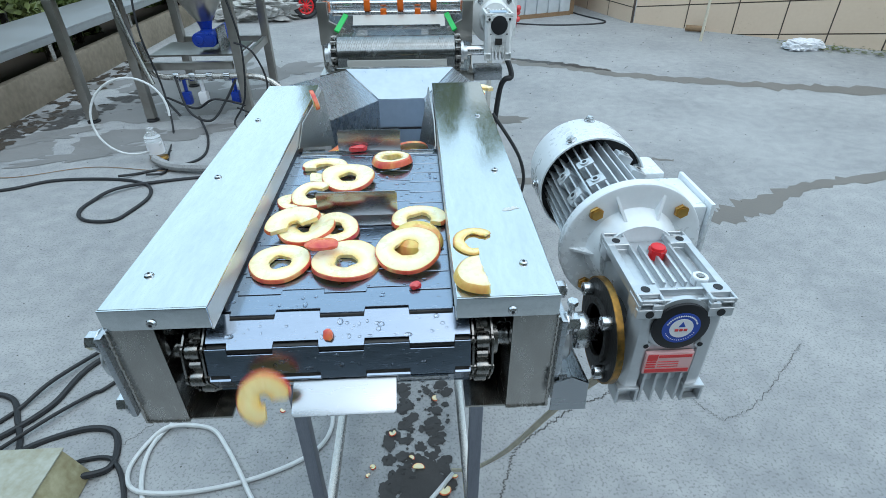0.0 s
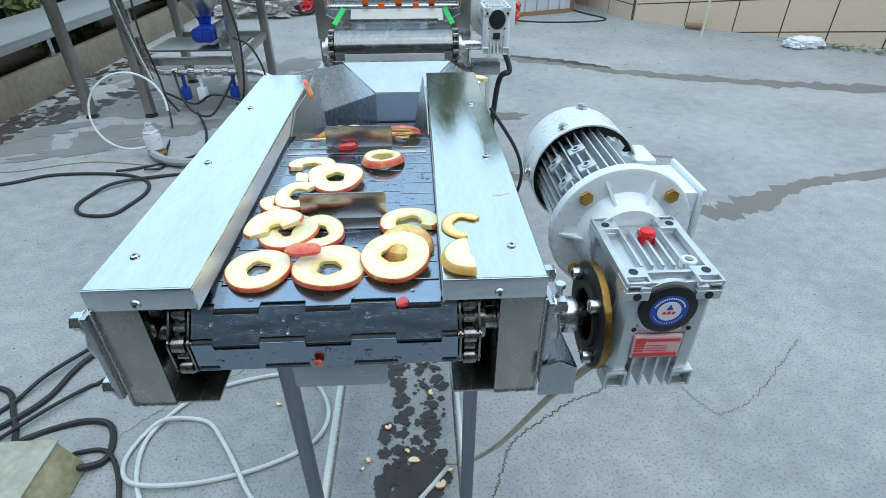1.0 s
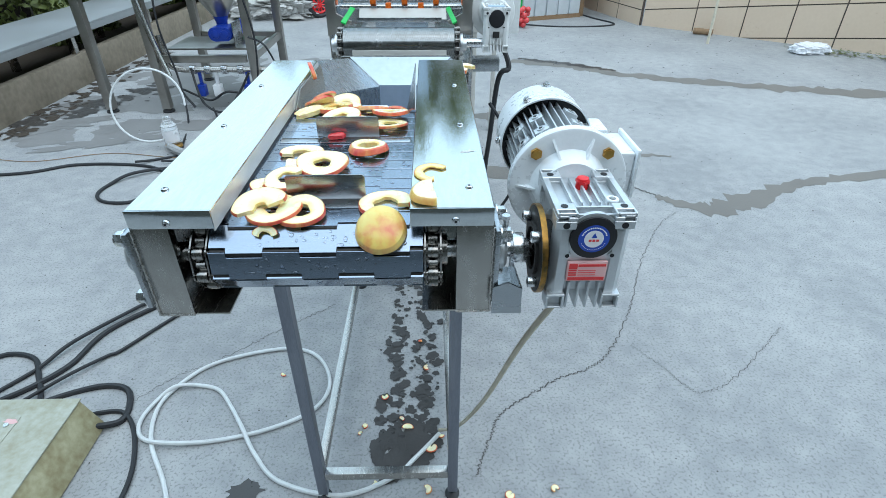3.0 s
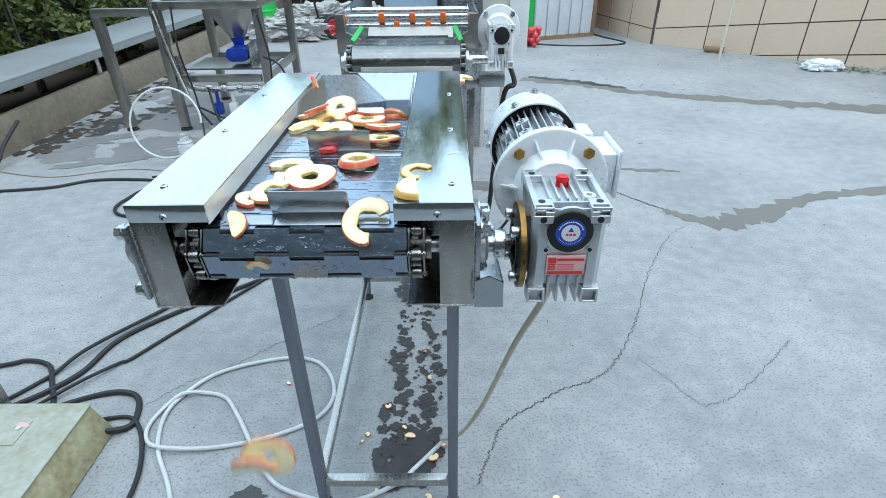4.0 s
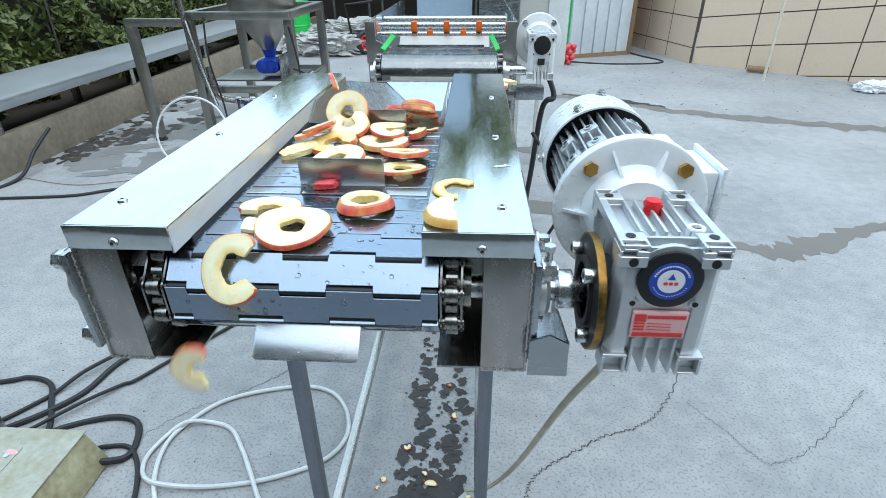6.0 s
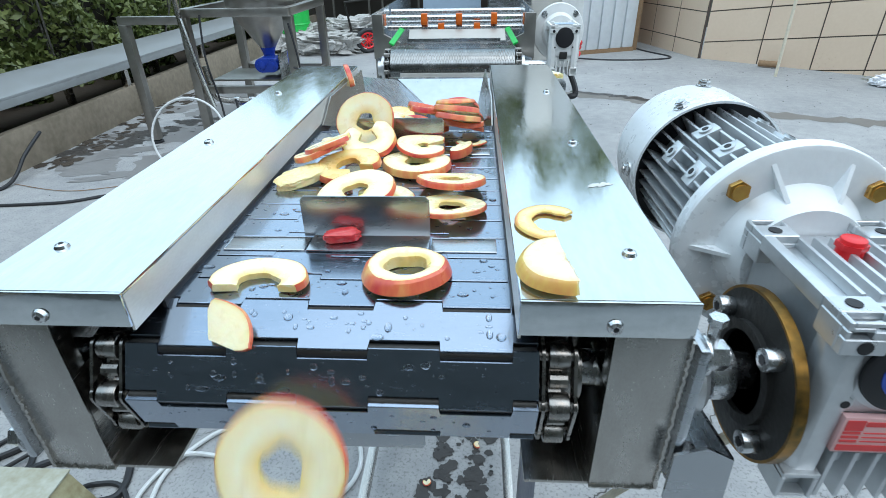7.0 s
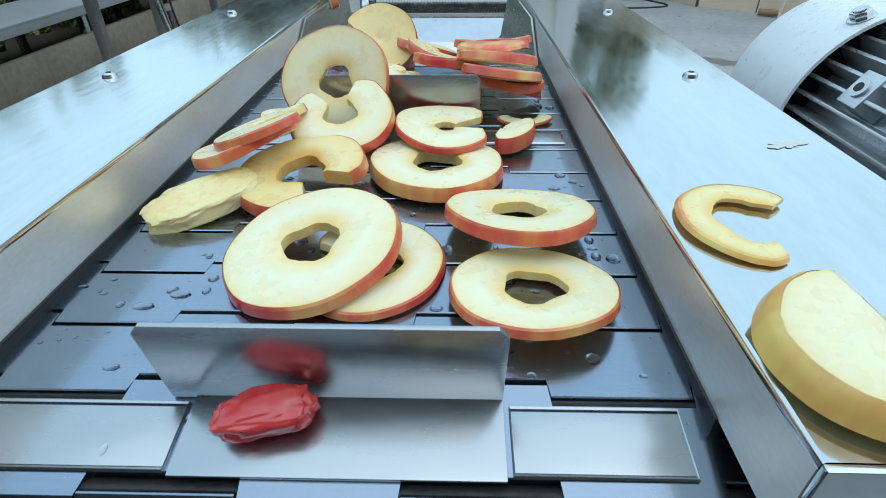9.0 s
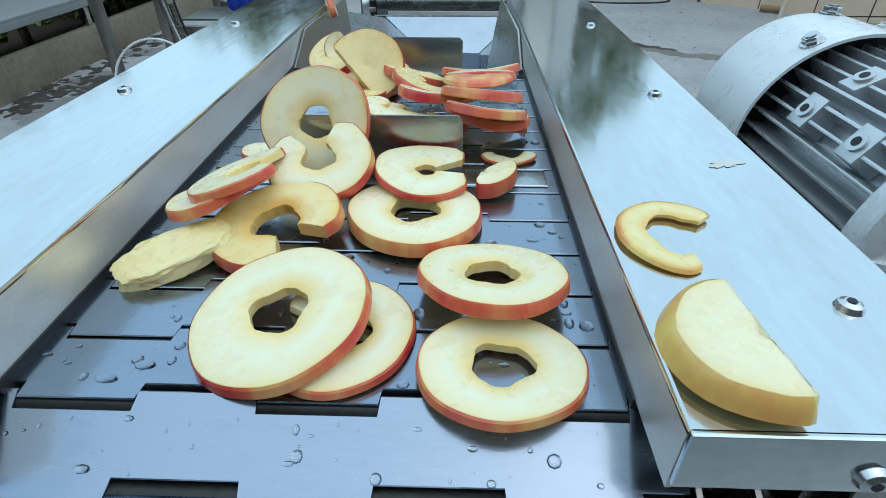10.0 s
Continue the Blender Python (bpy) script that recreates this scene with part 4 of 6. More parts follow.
def ride(x, s0, lift, turn, tf, drift=0.0, spin=0.0):
    """Rows for a piece that rides on the belt until tf, then tips over the end and drops to the ground; it may turn flat before it goes."""
    rows = []
    def on(t):
        f = min(max((t - tf + 2.4) / 1.9, 0.0), 1.0)
        return belt_frame(s0 - SPEED * t) @ pose(x, 0, lift, 0, 0, spin * f) @ turn
    tm = 0.0
    end = min(tf, 10.0)
    while tm < end - 1e-6:
        rows.append((round(tm, 3), on(tm)))
        near = s0 - SPEED * tm < YC + 0.05
        tm += 0.1 if near else 0.25
    rows.append((round(end, 3), on(end)))
    if tf < 10:
        p0, q0 = on(tf).translation, on(tf).to_quaternion()
        p1 = on(tf - 0.1).translation
        v = (p0 - p1) / 0.1 + Vector((drift, -0.50, -0.08))
        i = 0
        while True:
            i += 1
            dt = min(0.1 * i, 10 - tf)
            p = p0 + v * dt + Vector((0, 0, -4.6 * dt * dt))
            q = Euler((min(3.4 * dt, 2.6), 0.5 * dt, 0)).to_quaternion() @ q0
            if p.z < 0.012:
                p.z = 0.006
                q = Euler((0, 0, seedless(x))).to_quaternion()
                rows.append((round(tf + dt, 3), Matrix.Translation(p) @ q.to_matrix().to_4x4()))
                break
            rows.append((round(tf + dt, 3), Matrix.Translation(p) @ q.to_matrix().to_4x4()))
            if tf + dt >= 10 - 1e-6:
                break
        if rows[-1][0] < 10:
            rows.append((10.0, rows[-1][1]))
    return rows


def seedless(x):
    return (x * 137.0) % 6.0


MOVERS = []
SLICES = [
    dict(x=-0.076, s0=0.111, z=0.001, r=0.0348, th=0.0055, hole=0.36, tf=2.28),
    dict(x=-0.002, s0=0.110, z=0.001, r=0.0389, th=0.006, hole=0.33, tf=2.085),
    dict(x=0.069, s0=0.119, z=0.0095, r=0.0384, th=0.005, hole=0.36, rx=7, ry=-4, tf=2.17),
    dict(x=0.08, s0=0.15, z=0.001, r=0.0315, th=0.015, hole=0, rx=3, tf=3.2, flare=0.1, dome=1),
    dict(x=-0.023, s0=0.177, z=0.004, r=0.0307, th=0.006, hole=0.4, rx=7, tf=3.745),
    dict(x=-0.058, s0=0.181, z=0.0065, r=0.0354, th=0.005, hole=0.3, rx=3, tf=3.755),
    dict(x=-0.069, s0=0.172, z=0.0135, r=0.036, th=0.006, hole=0.25, rx=10, ry=-3, a0=20, a1=205, tf=3.765),
    dict(x=-0.085, s0=0.257, z=0.001, r=0.024, th=0.005, hole=0.3, a0=60, a1=290, tf=5.9),
    dict(x=-0.020, s0=0.324, z=0.0045, r=0.0388, th=0.006, hole=0.33, rx=5, tf=6.885),
    dict(x=-0.06, s0=0.366, z=0.0005, r=0.0356, th=0.006, hole=0.42, rz=0, a0=-10, a1=190, tf=8.75),
    dict(x=0.043, s0=0.384, z=0.0022, r=0.0312, th=0.011, hole=0.5, rx=-4, tf=9.1, flare=0.13),
    dict(x=0.083, s0=0.198, z=0.0012, r=0.0355, th=0.006, hole=0.45, a0=-25, a1=215, spin=75, tf=4.95),
    dict(x=-0.060, s0=0.273, z=0.0035, r=0.034, th=0.005, hole=0.42, rx=3, rz=20, a0=35, a1=300, tf=6.55),
    dict(x=-0.0971, s0=0.196, z=0.0, r=0.022, th=0.004, hole=0, a0=-70, a1=110, tf=5.25),
    dict(x=-0.062, s0=0.142, z=0.0, r=0.018, th=0.0014, hole=0.5, a0=20, a1=160, tf=4.6),
    dict(x=-0.076, s0=0.324, z=0.0, r=0.027, th=0.004, hole=0, a0=5, a1=125, rz=-25, tf=8.1),
    dict(x=-0.019, s0=0.515, z=0.0075, r=0.0375, th=0.006, hole=0.32, rx=7, ry=-8),
    dict(x=0.0035, s0=0.513, z=0.0006, r=0.0325, th=0.004, hole=0.42, rx=0, rz=0, a0=-150, a1=150),
    dict(x=0.07, s0=0.493, z=0.004, r=0.0314, th=0.0045, hole=0.38, rx=-8),
    dict(x=0.068, s0=0.541, z=0.0082, r=0.0332, th=0.0065, hole=0.36, rx=-13),
    dict(x=0.029, s0=0.604, z=0.0015, r=0.0373, th=0.008, hole=0.36, rx=-2.5),
    dict(x=0.033, s0=0.64, z=0.0125, r=0.03, th=0.0045, hole=0.2, rx=5, ry=3, a0=25, a1=345),
    dict(x=0.068, s0=0.648, z=0.003, r=0.02, th=0.01, hole=0, a0=-110, a1=40),
    dict(x=-0.04, s0=0.583, z=0.0065, r=0.0343, th=0.008, hole=0.36, rx=8, ry=-5, a0=-18, a1=285, brown=1),
    dict(x=-0.072, s0=0.598, z=0.0175, r=0.0285, th=0.006, hole=0.3, rx=-11, ry=-19),
    dict(x=-0.06, s0=0.606, z=0.0265, r=0.032, th=0.005, hole=0.3, rx=-7, ry=-19, a0=60, a1=330),
    dict(x=-0.028, s0=0.634, z=0.0205, r=0.0304, th=0.007, hole=0.32, rx=29, ry=0, rz=0, a0=142, a1=432),
    dict(x=-0.0354, s0=0.666, z=0.0329, r=0.0335, th=0.006, hole=0.3, rx=62),
    dict(x=-0.085, s0=0.688, z=0.0012, r=0.012, th=0.004, hole=0),
    dict(x=-0.028, s0=0.815, z=0.0245, r=0.0327, th=0.008, hole=0, rx=47, ry=0, rz=-140, cut=0.012, brown=1),
    dict(x=-0.0971, s0=0.959, z=0.0092, r=0.022, th=0.0041, hole=0.35, rx=20, a0=0, a1=200),
    dict(x=0.076, s0=0.729, z=0.0077, r=0.0275, th=0.0068, hole=0.22, rx=-15, ry=8, rz=-6, a0=172, a1=372, flare=0.04),
    dict(x=0.072, s0=0.716, z=0.0153, r=0.0295, th=0.0068, hole=0.22, rx=-15, ry=9, rz=4, a0=176, a1=367, flare=0.04),
    dict(x=0.07, s0=0.706, z=0.0233, r=0.028, th=0.0068, hole=0.22, rx=-18, ry=7, rz=0, a0=180, a1=372, flare=0.04),
    dict(x=0.068, s0=0.723, z=0.0286, r=0.0285, th=0.0068, hole=0.22, rx=-19, ry=6, rz=-6, a0=172, a1=367, flare=0.04),
    dict(x=0.07, s0=0.811, z=0.0196, r=0.033, th=0.0068, hole=0.22, rx=-15, ry=-3, rz=4, a0=176, a1=372, flare=0.04),
    dict(x=0.068, s0=0.777, z=0.0266, r=0.0295, th=0.0068, hole=0.22, rx=-13, ry=-2, rz=0, a0=180, a1=367, flare=0.04),
    dict(x=0.066, s0=0.75, z=0.0327, r=0.027, th=0.0068, hole=0.22, rx=-11, ry=-1, rz=-6, a0=172, a1=372, flare=0.04, dome=1, red=1),
    dict(x=0.03, s0=0.736, z=0.0051, r=0.034, th=0.0074, hole=0.3, rx=-6, ry=6, rz=-10, a0=150, a1=345),
    dict(x=0.02, s0=0.732, z=0.0099, r=0.0295, th=0.0074, hole=0.3, rx=-4, ry=8, rz=5, a0=150, a1=345),
    dict(x=0.006, s0=0.727, z=0.014, r=0.0305, th=0.0074, hole=0.3, rx=-2, ry=10, rz=-20, a0=150, a1=345),
    dict(x=0.034, s0=0.741, z=0.0229, r=0.027, th=0.0074, hole=0.3, rx=-14, ry=4, rz=0, a0=150, a1=345),
    dict(x=0.033, s0=0.771, z=0.0194, r=0.036, th=0.0074, hole=0.3, rx=-8, ry=14, rz=-12, a0=160, a1=350, brown=1),
    dict(x=0.013, s0=0.824, z=0.0145, r=0.0325, th=0.0074, hole=0.25, rx=-6, ry=16, rz=8, a0=150, a1=340, brown=1),
    dict(x=-0.062, s0=0.865, z=0.021, r=0.0295, th=0.0074, hole=0.25, rx=24, ry=-18, rz=15, a0=60, a1=290, brown=1),
    dict(x=-0.024, s0=0.83, z=0.0031, r=0.0245, th=0.0074, hole=0.3, rx=6, ry=8, brown=1),
    dict(x=0.087, s0=0.695, z=0.0006, r=0.02, th=0.0018, hole=0.5, a0=190, a1=350),
    dict(x=-0.032, s0=0.804, z=0.0091, r=0.024, th=0.0046, hole=0.3, rx=10, brown=1),
    dict(x=-0.061, s0=0.8667, z=0.0274, r=0.0145, th=0.0041, hole=0.3, rx=60, rz=70, a0=0, a1=200),
]
for i, d in enumerate(SLICES):
    shape = {"r": d["r"], "hole": d["hole"] or 0.006, "th": d["th"], "a0": d.get("a0", 0), "a1": d.get("a1", 360), "flare": d.get("flare", 0.02),
             "brown": d.get("brown", 0), "dome": d.get("dome", 0), "cut": d.get("cut"), "peel": M_skin_y if d.get("dome") and not d.get("red") else None}
    whole = shape["a1"] - shape["a0"] >= 359
    word = "thick apple wedge" if d.get("cut") else "cored apple ring" if whole and d["hole"] else ("solid apple end slice" if not d["hole"] else "broken apple ring")
    lab = ("yellowing " if d.get("brown") else "pale ") + word + " with " + ("streaked yellow" if d.get("dome") else "red") + " skin on the belt"
    ob = apple_slice(500 + i, lab, **shape)
    turn = pose(0, 0, 0, d.get("rx", 0), d.get("ry", 0), 0) @ pose(0, 0, 0, 0, 0, d.get("rz", (i * 67) % 360 if whole else 0))
    MOVERS.append((ob, ride(d["x"], d["s0"], d["z"], turn, d.get("tf", 99), spin=d.get("spin", 0))))


def chunk(name, seed, sx, sy, sz, mat, label, cat, creased=0.0):
    """A torn lump: a rough rounded block."""
    bm = B()
    bmesh.ops.create_icosphere(bm, subdivisions=5 if creased else 3, radius=1)
    off = Vector((seed * 1.7, seed * 0.9, seed * 2.3))
    for v in bm.verts:
        p = v.co.copy()
        f = 1 + 0.28 * noise.noise(p * 1.3 + off) + 0.10 * noise.noise(p * 4 + off)
        f += creased * (abs(noise.noise(p * 3.1 + off)) - 0.15 + 0.5 * abs(noise.noise(p * 7 + off)))
        q = p * f
        q = Vector((math.copysign(abs(q.x) ** 0.75, q.x), math.copysign(abs(q.y) ** 0.75, q.y), math.copysign(abs(q.z) ** 0.6, q.z)))
        v.co = Vector((q.x * sx, q.y * sy, max(q.z, -0.9) * sz + sz * 0.9))
    ob = new(name, to_mesh(name, bm, [mat]))
    return tagged(ob, label, cat)


torn = chunk("apple_piece", 14, 0.0285, 0.0135, 0.0065, M_brown_flesh, "torn yellow piece of apple flesh on the belt", "apple piece", 0.12)
MOVERS.append((torn, ride(-0.083, 0.562, 0.001, pose(0, 0, 0, 6, -8, 38), 99)))
red = chunk("apple_peel", 3, 0.0150, 0.0068, 0.0052, M_peel, "wet pinkish red lump of apple peel on the belt", "apple peel", 0.07)
MOVERS.append((red, ride(-0.015, 0.4365, 0.0015, pose(0, 0, 0, 0, 0, 15), 9.3)))
red = chunk("apple_peel", 5, 0.020, 0.010, 0.004, M_skin, "flat red strip of apple skin on a slice", "apple peel")
MOVERS.append((red, ride(-0.03, 0.126, 0.014, pose(0, 0, 0, 4, 6, 10), 2.10)))
red = chunk("apple_peel", 6, 0.006, 0.005, 0.003, M_peel, "small red scrap of peel on the belt", "apple peel")
MOVERS.append((red, ride(0.077, 0.062, 0.0, pose(0, 0, 0, 0, 0, 30), 2.6)))
red = chunk("apple_peel", 8, 0.005, 0.006, 0.002, M_skin, "small orange scrap of peel on the belt", "apple peel")
MOVERS.append((red, ride(-0.010, 0.008, 0.0, pose(0, 0, 0), 2.3)))
# the piece already dropping at the start
ob = apple_slice(700, "yellowing broken apple ring dropping from the belt end", r=0.027, hole=0.2, th=0.006, a0=40, a1=310, brown=1)
rows = []
for i in range(6):
    t = 0.1 * i
    rows.append((t, pose(-0.072, -0.03 - 0.3 * t, 1.137 - 1.1 * t - 4.9 * t * t, 62 + 120 * t, 10, 0) @ pose(0, 0, 0, 0, 0, -30)))
rows += [(0.5, pose(-0.072, -0.16, 0.006)), (10.0, pose(-0.072, -0.16, 0.006))]
rows = [(t, m) for t, m in rows if t in (0.5, 10.0) and m.translation.z < 0.01 or m.translation.z > 0.02]
MOVERS.append((ob, rows))
# left lying on the right-hand cover and against the guide
ob = apple_slice(711, "thin broken apple ring lying on the steel cover", r=0.0262, hole=0.54, th=0.0022, a0=40, a1=272, brown=1, peel=M_skin_y)
ob.matrix_basis = pose(0.1455, 0.097, TOP + 0.0014, 0, 0, 0)
ob = apple_slice(712, "thick yellow apple wedge lying on the steel cover", r=0.0272, hole=0.006, th=0.0085, flare=0.10, peel=M_skin_y, cut=0.002)
ob.matrix_basis = pose(0.1440, 0.0295, TOP + 0.0025, 2, 2, 8)
ob = apple_slice(713, "red-skinned apple slice stuck upright behind the cover end", r=0.030, hole=0.3, th=0.008, a0=0, a1=200)
ob.matrix_basis = pose(-0.108, 0.60, TOP - 0.008, 78, 20, 100)
ob = apple_slice(714, "apple slice resting on the frame behind the cover", r=0.03, hole=0.3, th=0.008, a0=0, a1=220)
ob.matrix_basis = pose(0.232, 0.735, TOP - 0.03, 6, 0, 40)
# scraps on the ground
CHIPS = [(0.05, 0.642, 0.022), (0.117, 0.931, 0.014), (-0.038, 0.786, 0.013), (-0.098, 0.657, 0.010), (0.027, 0.683, 0.011), (-0.111, 0.627, 0.008),
         (0.131, 0.566, 0.020), (0.165, 0.615, 0.012), (0.117, 0.415, 0.016), (0.517, 0.409, 0.013), (0.373, 0.39, 0.015), (-0.437, 0.906, 0.011), (-0.047, 0.438, 0.010)]
for i, (x, y, r) in enumerate(CHIPS):
    ob = apple_slice(800 + i, "pale scrap of apple lying on the wet concrete", r=r, hole=0.02, th=0.004, a0=0, a1=170 + (i * 53) % 180, flare=0.1)
    ob.matrix_basis = pose(x, y, 0.0075, 0, 0, (i * 77) % 360)
red = chunk("apple_peel", 9, 0.008, 0.006, 0.003, M_skin, "small red scrap of peel on the wet concrete", "apple peel")
red.matrix_basis = pose(0.089, 1.081, 0.006)


# ---- planter, bench and hedge along the yard's edge ----
bm = B()
box(bm, -3.43, -3.34, -6.0, 12.0, -0.05, 0.29, 0.012)
curb = tagged(part("curb", bm, M_curb), "stained cement planter kerb with dark moss at its foot", "kerb", kind="structure")
bm = B()
box(bm, -9.0, -3.435, -6.0, 12.0, -0.05, 0.12)
tagged(part("planter_soil", bm, M_soil), "dark soil behind the kerb", "soil", kind="structure")
bm = B()
rnd = random.Random(21)
for k in range(110):
    y = rnd.uniform(3.4, 6.5)
    blob(bm, -3.2 + rnd.uniform(-0.12, 0.16), y, rnd.uniform(0.01, 0.06), rnd.uniform(0.01, 0.07), 0.002 + 0.00005 * k, 300 + k, n=16)
part("moss_stain", bm, M_soil, ground, "dark mossy dirt along the kerb")
bm = B()
for k in range(26):
    blob(bm, rnd.uniform(-3.1, -1.7), rnd.uniform(3.3, 6.2), rnd.uniform(0.1, 0.35), rnd.uniform(0.08, 0.3), 0.0012 + 0.00002 * k, 500 + k, n=26)
part("damp_patch", bm, M_dampish, ground, "damp concrete round the pump stand")
bench = thing("steel_bench", "long grey steel trough bench standing on the kerb", "bench")
bm = B()
box(bm, -4.10, -3.335, -3.0, 11.0, 0.515, 0.535, 0.004)
box(bm, -3.345, -3.335, -3.0, 11.0, 0.455, 0.5145, 0.002)
part("bench_top", bm, M_bench, bench)
for y in (1.5, 3.2, 4.95, 6.6):
    bm = B()
    box(bm, -3.42, -3.36, y, y + 0.06, 0.29, 0.5145, 0.004)
    part("leg", bm, M_steel, bench)
    bm = B()
    box(bm, -4.06, -4.0, y, y + 0.06, 0.12, 0.5145, 0.004)
    part("leg", bm, M_steel, bench)


def leaf_cloud(n, seed, centre_fn, size, mat=None):
    """Many small bent leaves as one mesh."""
    rng = np.random.default_rng(seed)
    c = centre_fn(rng, n)
    d = rng.normal(size=(n, 3)); d /= np.linalg.norm(d, axis=1)[:, None]
    u = np.cross(d, rng.normal(size=(n, 3))); u /= np.linalg.norm(u, axis=1)[:, None]
    s = rng.uniform(size[0], size[1], n)[:, None]
    tip, base, side = c + d * s, c - d * s, u * s * 0.45
    v = np.stack([base, c + side, tip, c - side], axis=1).reshape(-1, 3)
    me = bpy.data.meshes.new("leaves")
    idx = np.arange(n * 4).reshape(n, 4)
    me.from_pydata(v.tolist(), [], idx.tolist())
    me.materials.append(mat or M_leaf)
    return me


def hedge_points(rng, n):
    """Clumps over a wavy front and top of a deep hedge."""
    y = rng.uniform(0.0, 12.0, n)
    h = rng.uniform(0.0, 1.0, n) ** 1.8
    front = -4.35 - 0.5 * h + 0.22 * np.sin(y * 2.1) + 0.16 * np.sin(y * 5.3 + h * 7) + 0.1 * np.sin(h * 21 + y * 9)
    top = 2.9 + 0.3 * np.sin(y * 1.3) + 0.2 * np.sin(y * 3.7)
    deep = rng.exponential(0.16, n)
    gap = np.sin(y * 6.1 + 3) * np.sin(h * 15 + y * 2.2)
    keep = np.where(gap > 0.45, 0.35, 0.0)
    return np.stack([front - deep - keep, y, 0.14 + h * top + rng.normal(0, 0.04, n)], axis=1)


hedge = thing("hedge", "dense green leafy hedge behind the bench", "hedge")
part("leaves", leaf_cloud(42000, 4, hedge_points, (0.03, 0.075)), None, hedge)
# solid dark box put in as the shade deep inside the hedge
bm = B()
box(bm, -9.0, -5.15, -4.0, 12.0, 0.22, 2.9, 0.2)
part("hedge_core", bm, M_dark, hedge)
rng_ = random.Random(5)
bm = B()
for k in range(40):
    y = rng_.uniform(0.5, 11.5)
    tube(bm, smooth_line([(-4.7, y, 0.22), (-4.6 + rng_.uniform(-0.2, 0.2), y + rng_.uniform(-0.2, 0.2), 1.2), (-4.5 + rng_.uniform(-0.3, 0.3), y + rng_.uniform(-0.5, 0.5), 2.6)], 4), 0.012, 5)
tagged(part("stem", bm, M_brownwall, hedge), kind="stuff")

# ---- buildings ----
wall = thing("wall_east", "beige tiled building wall with dark joints", "wall", kind="structure")
A0, DX = Vector((3.40, 8.00, 0)), Vector((0.763, -0.646, 0))
NX = Vector((-0.646, -0.763, 0))
SL = 0.123
def wall_box(a, b, z0, z1, t0, t1, slope0=0.0, slope1=0.0, bm=None):
    bm = bm or B()
    vs = []
    for t in (t0, t1):
        for d, zz in ((a, z0 + slope0 * a), (b, z0 + slope0 * b), (b, z1 + slope1 * b), (a, z1 + slope1 * a)):
            vs.append(bm.verts.new(A0 + DX * d + NX * t + Vector((0, 0, zz))))
    for f in ((3, 2, 1, 0), (4, 5, 6, 7), (0, 1, 5, 4), (1, 2, 6, 5), (2, 3, 7, 6), (3, 0, 4, 7)):
        bm.faces.new([vs[i] for i in f])
    return bm
part("wall_body", wall_box(0.0, 9.0, -0.3, 3.07, -0.30, -0.012, 0.0, SL), M_grout, wall)
cols = [0.0, 0.745, 1.385, 1.96, 2.49] + [2.49 + 0.6 * k for k in range(1, 11)]
for i in range(len(cols) - 1):
    for j in range(-2, 7):
        z0 = 0.225 + 0.405 * j
        part("tile", wall_box(cols[i] + (0.008 if i else 0), cols[i + 1] - 0.008, z0 + 0.008, z0 + 0.397, -0.011, 0.0, SL, SL), M_tile, wall)
side = thing("wall_alley", "beige tiled side wall in shade", "wall", kind="structure")
bm = B()
prism(bm, [(3.395, 8.02), (3.36, 8.0), (2.75, 10.6), (2.79, 10.62)], "z", -0.1, 3.1)
part("wall_body", bm, M_grout, side)
for i in range(4):
    for j in range(-1, 7):
        f0, f1 = i / 4 + 0.005, (i + 1) / 4 - 0.005
        a, b = Vector((3.352, 8.0, 0)).lerp(Vector((2.742, 10.6, 0)), f0), Vector((3.352, 8.0, 0)).lerp(Vector((2.742, 10.6, 0)), f1)
        bm = B()
        prism(bm, [(a.x, a.y), (b.x, b.y), (b.x + 0.01, b.y), (a.x + 0.01, a.y)], "z", 0.225 + 0.405 * j, 0.225 + 0.405 * j + 0.39)
        part("tile", bm, M_tile, side)
shop = thing("wall_north", "dim brown workshop front with dark opening", "wall", kind="structure")
bm = B()
box(bm, -9.0, -4.2, 11.6, 11.9, 0, 3.2)
box(bm, -4.2, 3.4, 11.6, 11.9, 2.6, 3.2)
box(bm, 3.4, 12.0, 11.6, 11.9, 0, 3.2)
part("wall_body", bm, M_brownwall, shop)
# shade within the opening is put into this wall's near-black colour
bm = B()
box(bm, -4.4, 3.6, 13.2, 13.4, 0, 2.8)
part("back_wall", bm, M_dark, shop)
bm = B()
box(bm, -9.0, 12.0, 11.3, 13.4, 3.2, 3.35)
box(bm, -4.4, 3.6, 11.9, 13.2, 2.62, 2.8)
part("roof_slab", bm, M_brownwall, shop)
for x in (-3.1, -2.0, -0.7, 0.6):
    bm = B()
    box(bm, x, x + 0.9, 12.4, 12.9, 0.75, 0.80, 0.01)
    for dx in (0.03, 0.83):
        box(bm, x + dx, x + dx + 0.04, 12.42, 12.46, 0, 0.75)
    ob = tagged(part("workbench", bm, M_brownwall), "dark wooden workbench in the shade of the workshop", "workbench", "workshop benches")
trees = thing("tree_row", "leafy trees behind the buildings in sun-lightened green", "trees")
def tree_points(rng, n):
    k = rng.integers(0, 13, n)
    cx = -5.2 + k * 1.35
    p = rng.normal(size=(n, 3))
    p /= np.linalg.norm(p, axis=1)[:, None]
    rad = rng.uniform(0.55, 1.0, n)[:, None] ** 0.5
    p = p * rad * np.array([1.6, 1.5, 2.0]) * (1 + 0.2 * np.sin(p[:, :1] * 9 + k[:, None]))
    return p + np.stack([cx, 13.6 + (k % 3) * 0.8, np.where(k < 3, 2.4, np.where(k < 7, 4.6, 2.4)) + (k % 4) * 0.15], axis=1)
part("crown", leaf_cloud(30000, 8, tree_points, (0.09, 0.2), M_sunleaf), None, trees)
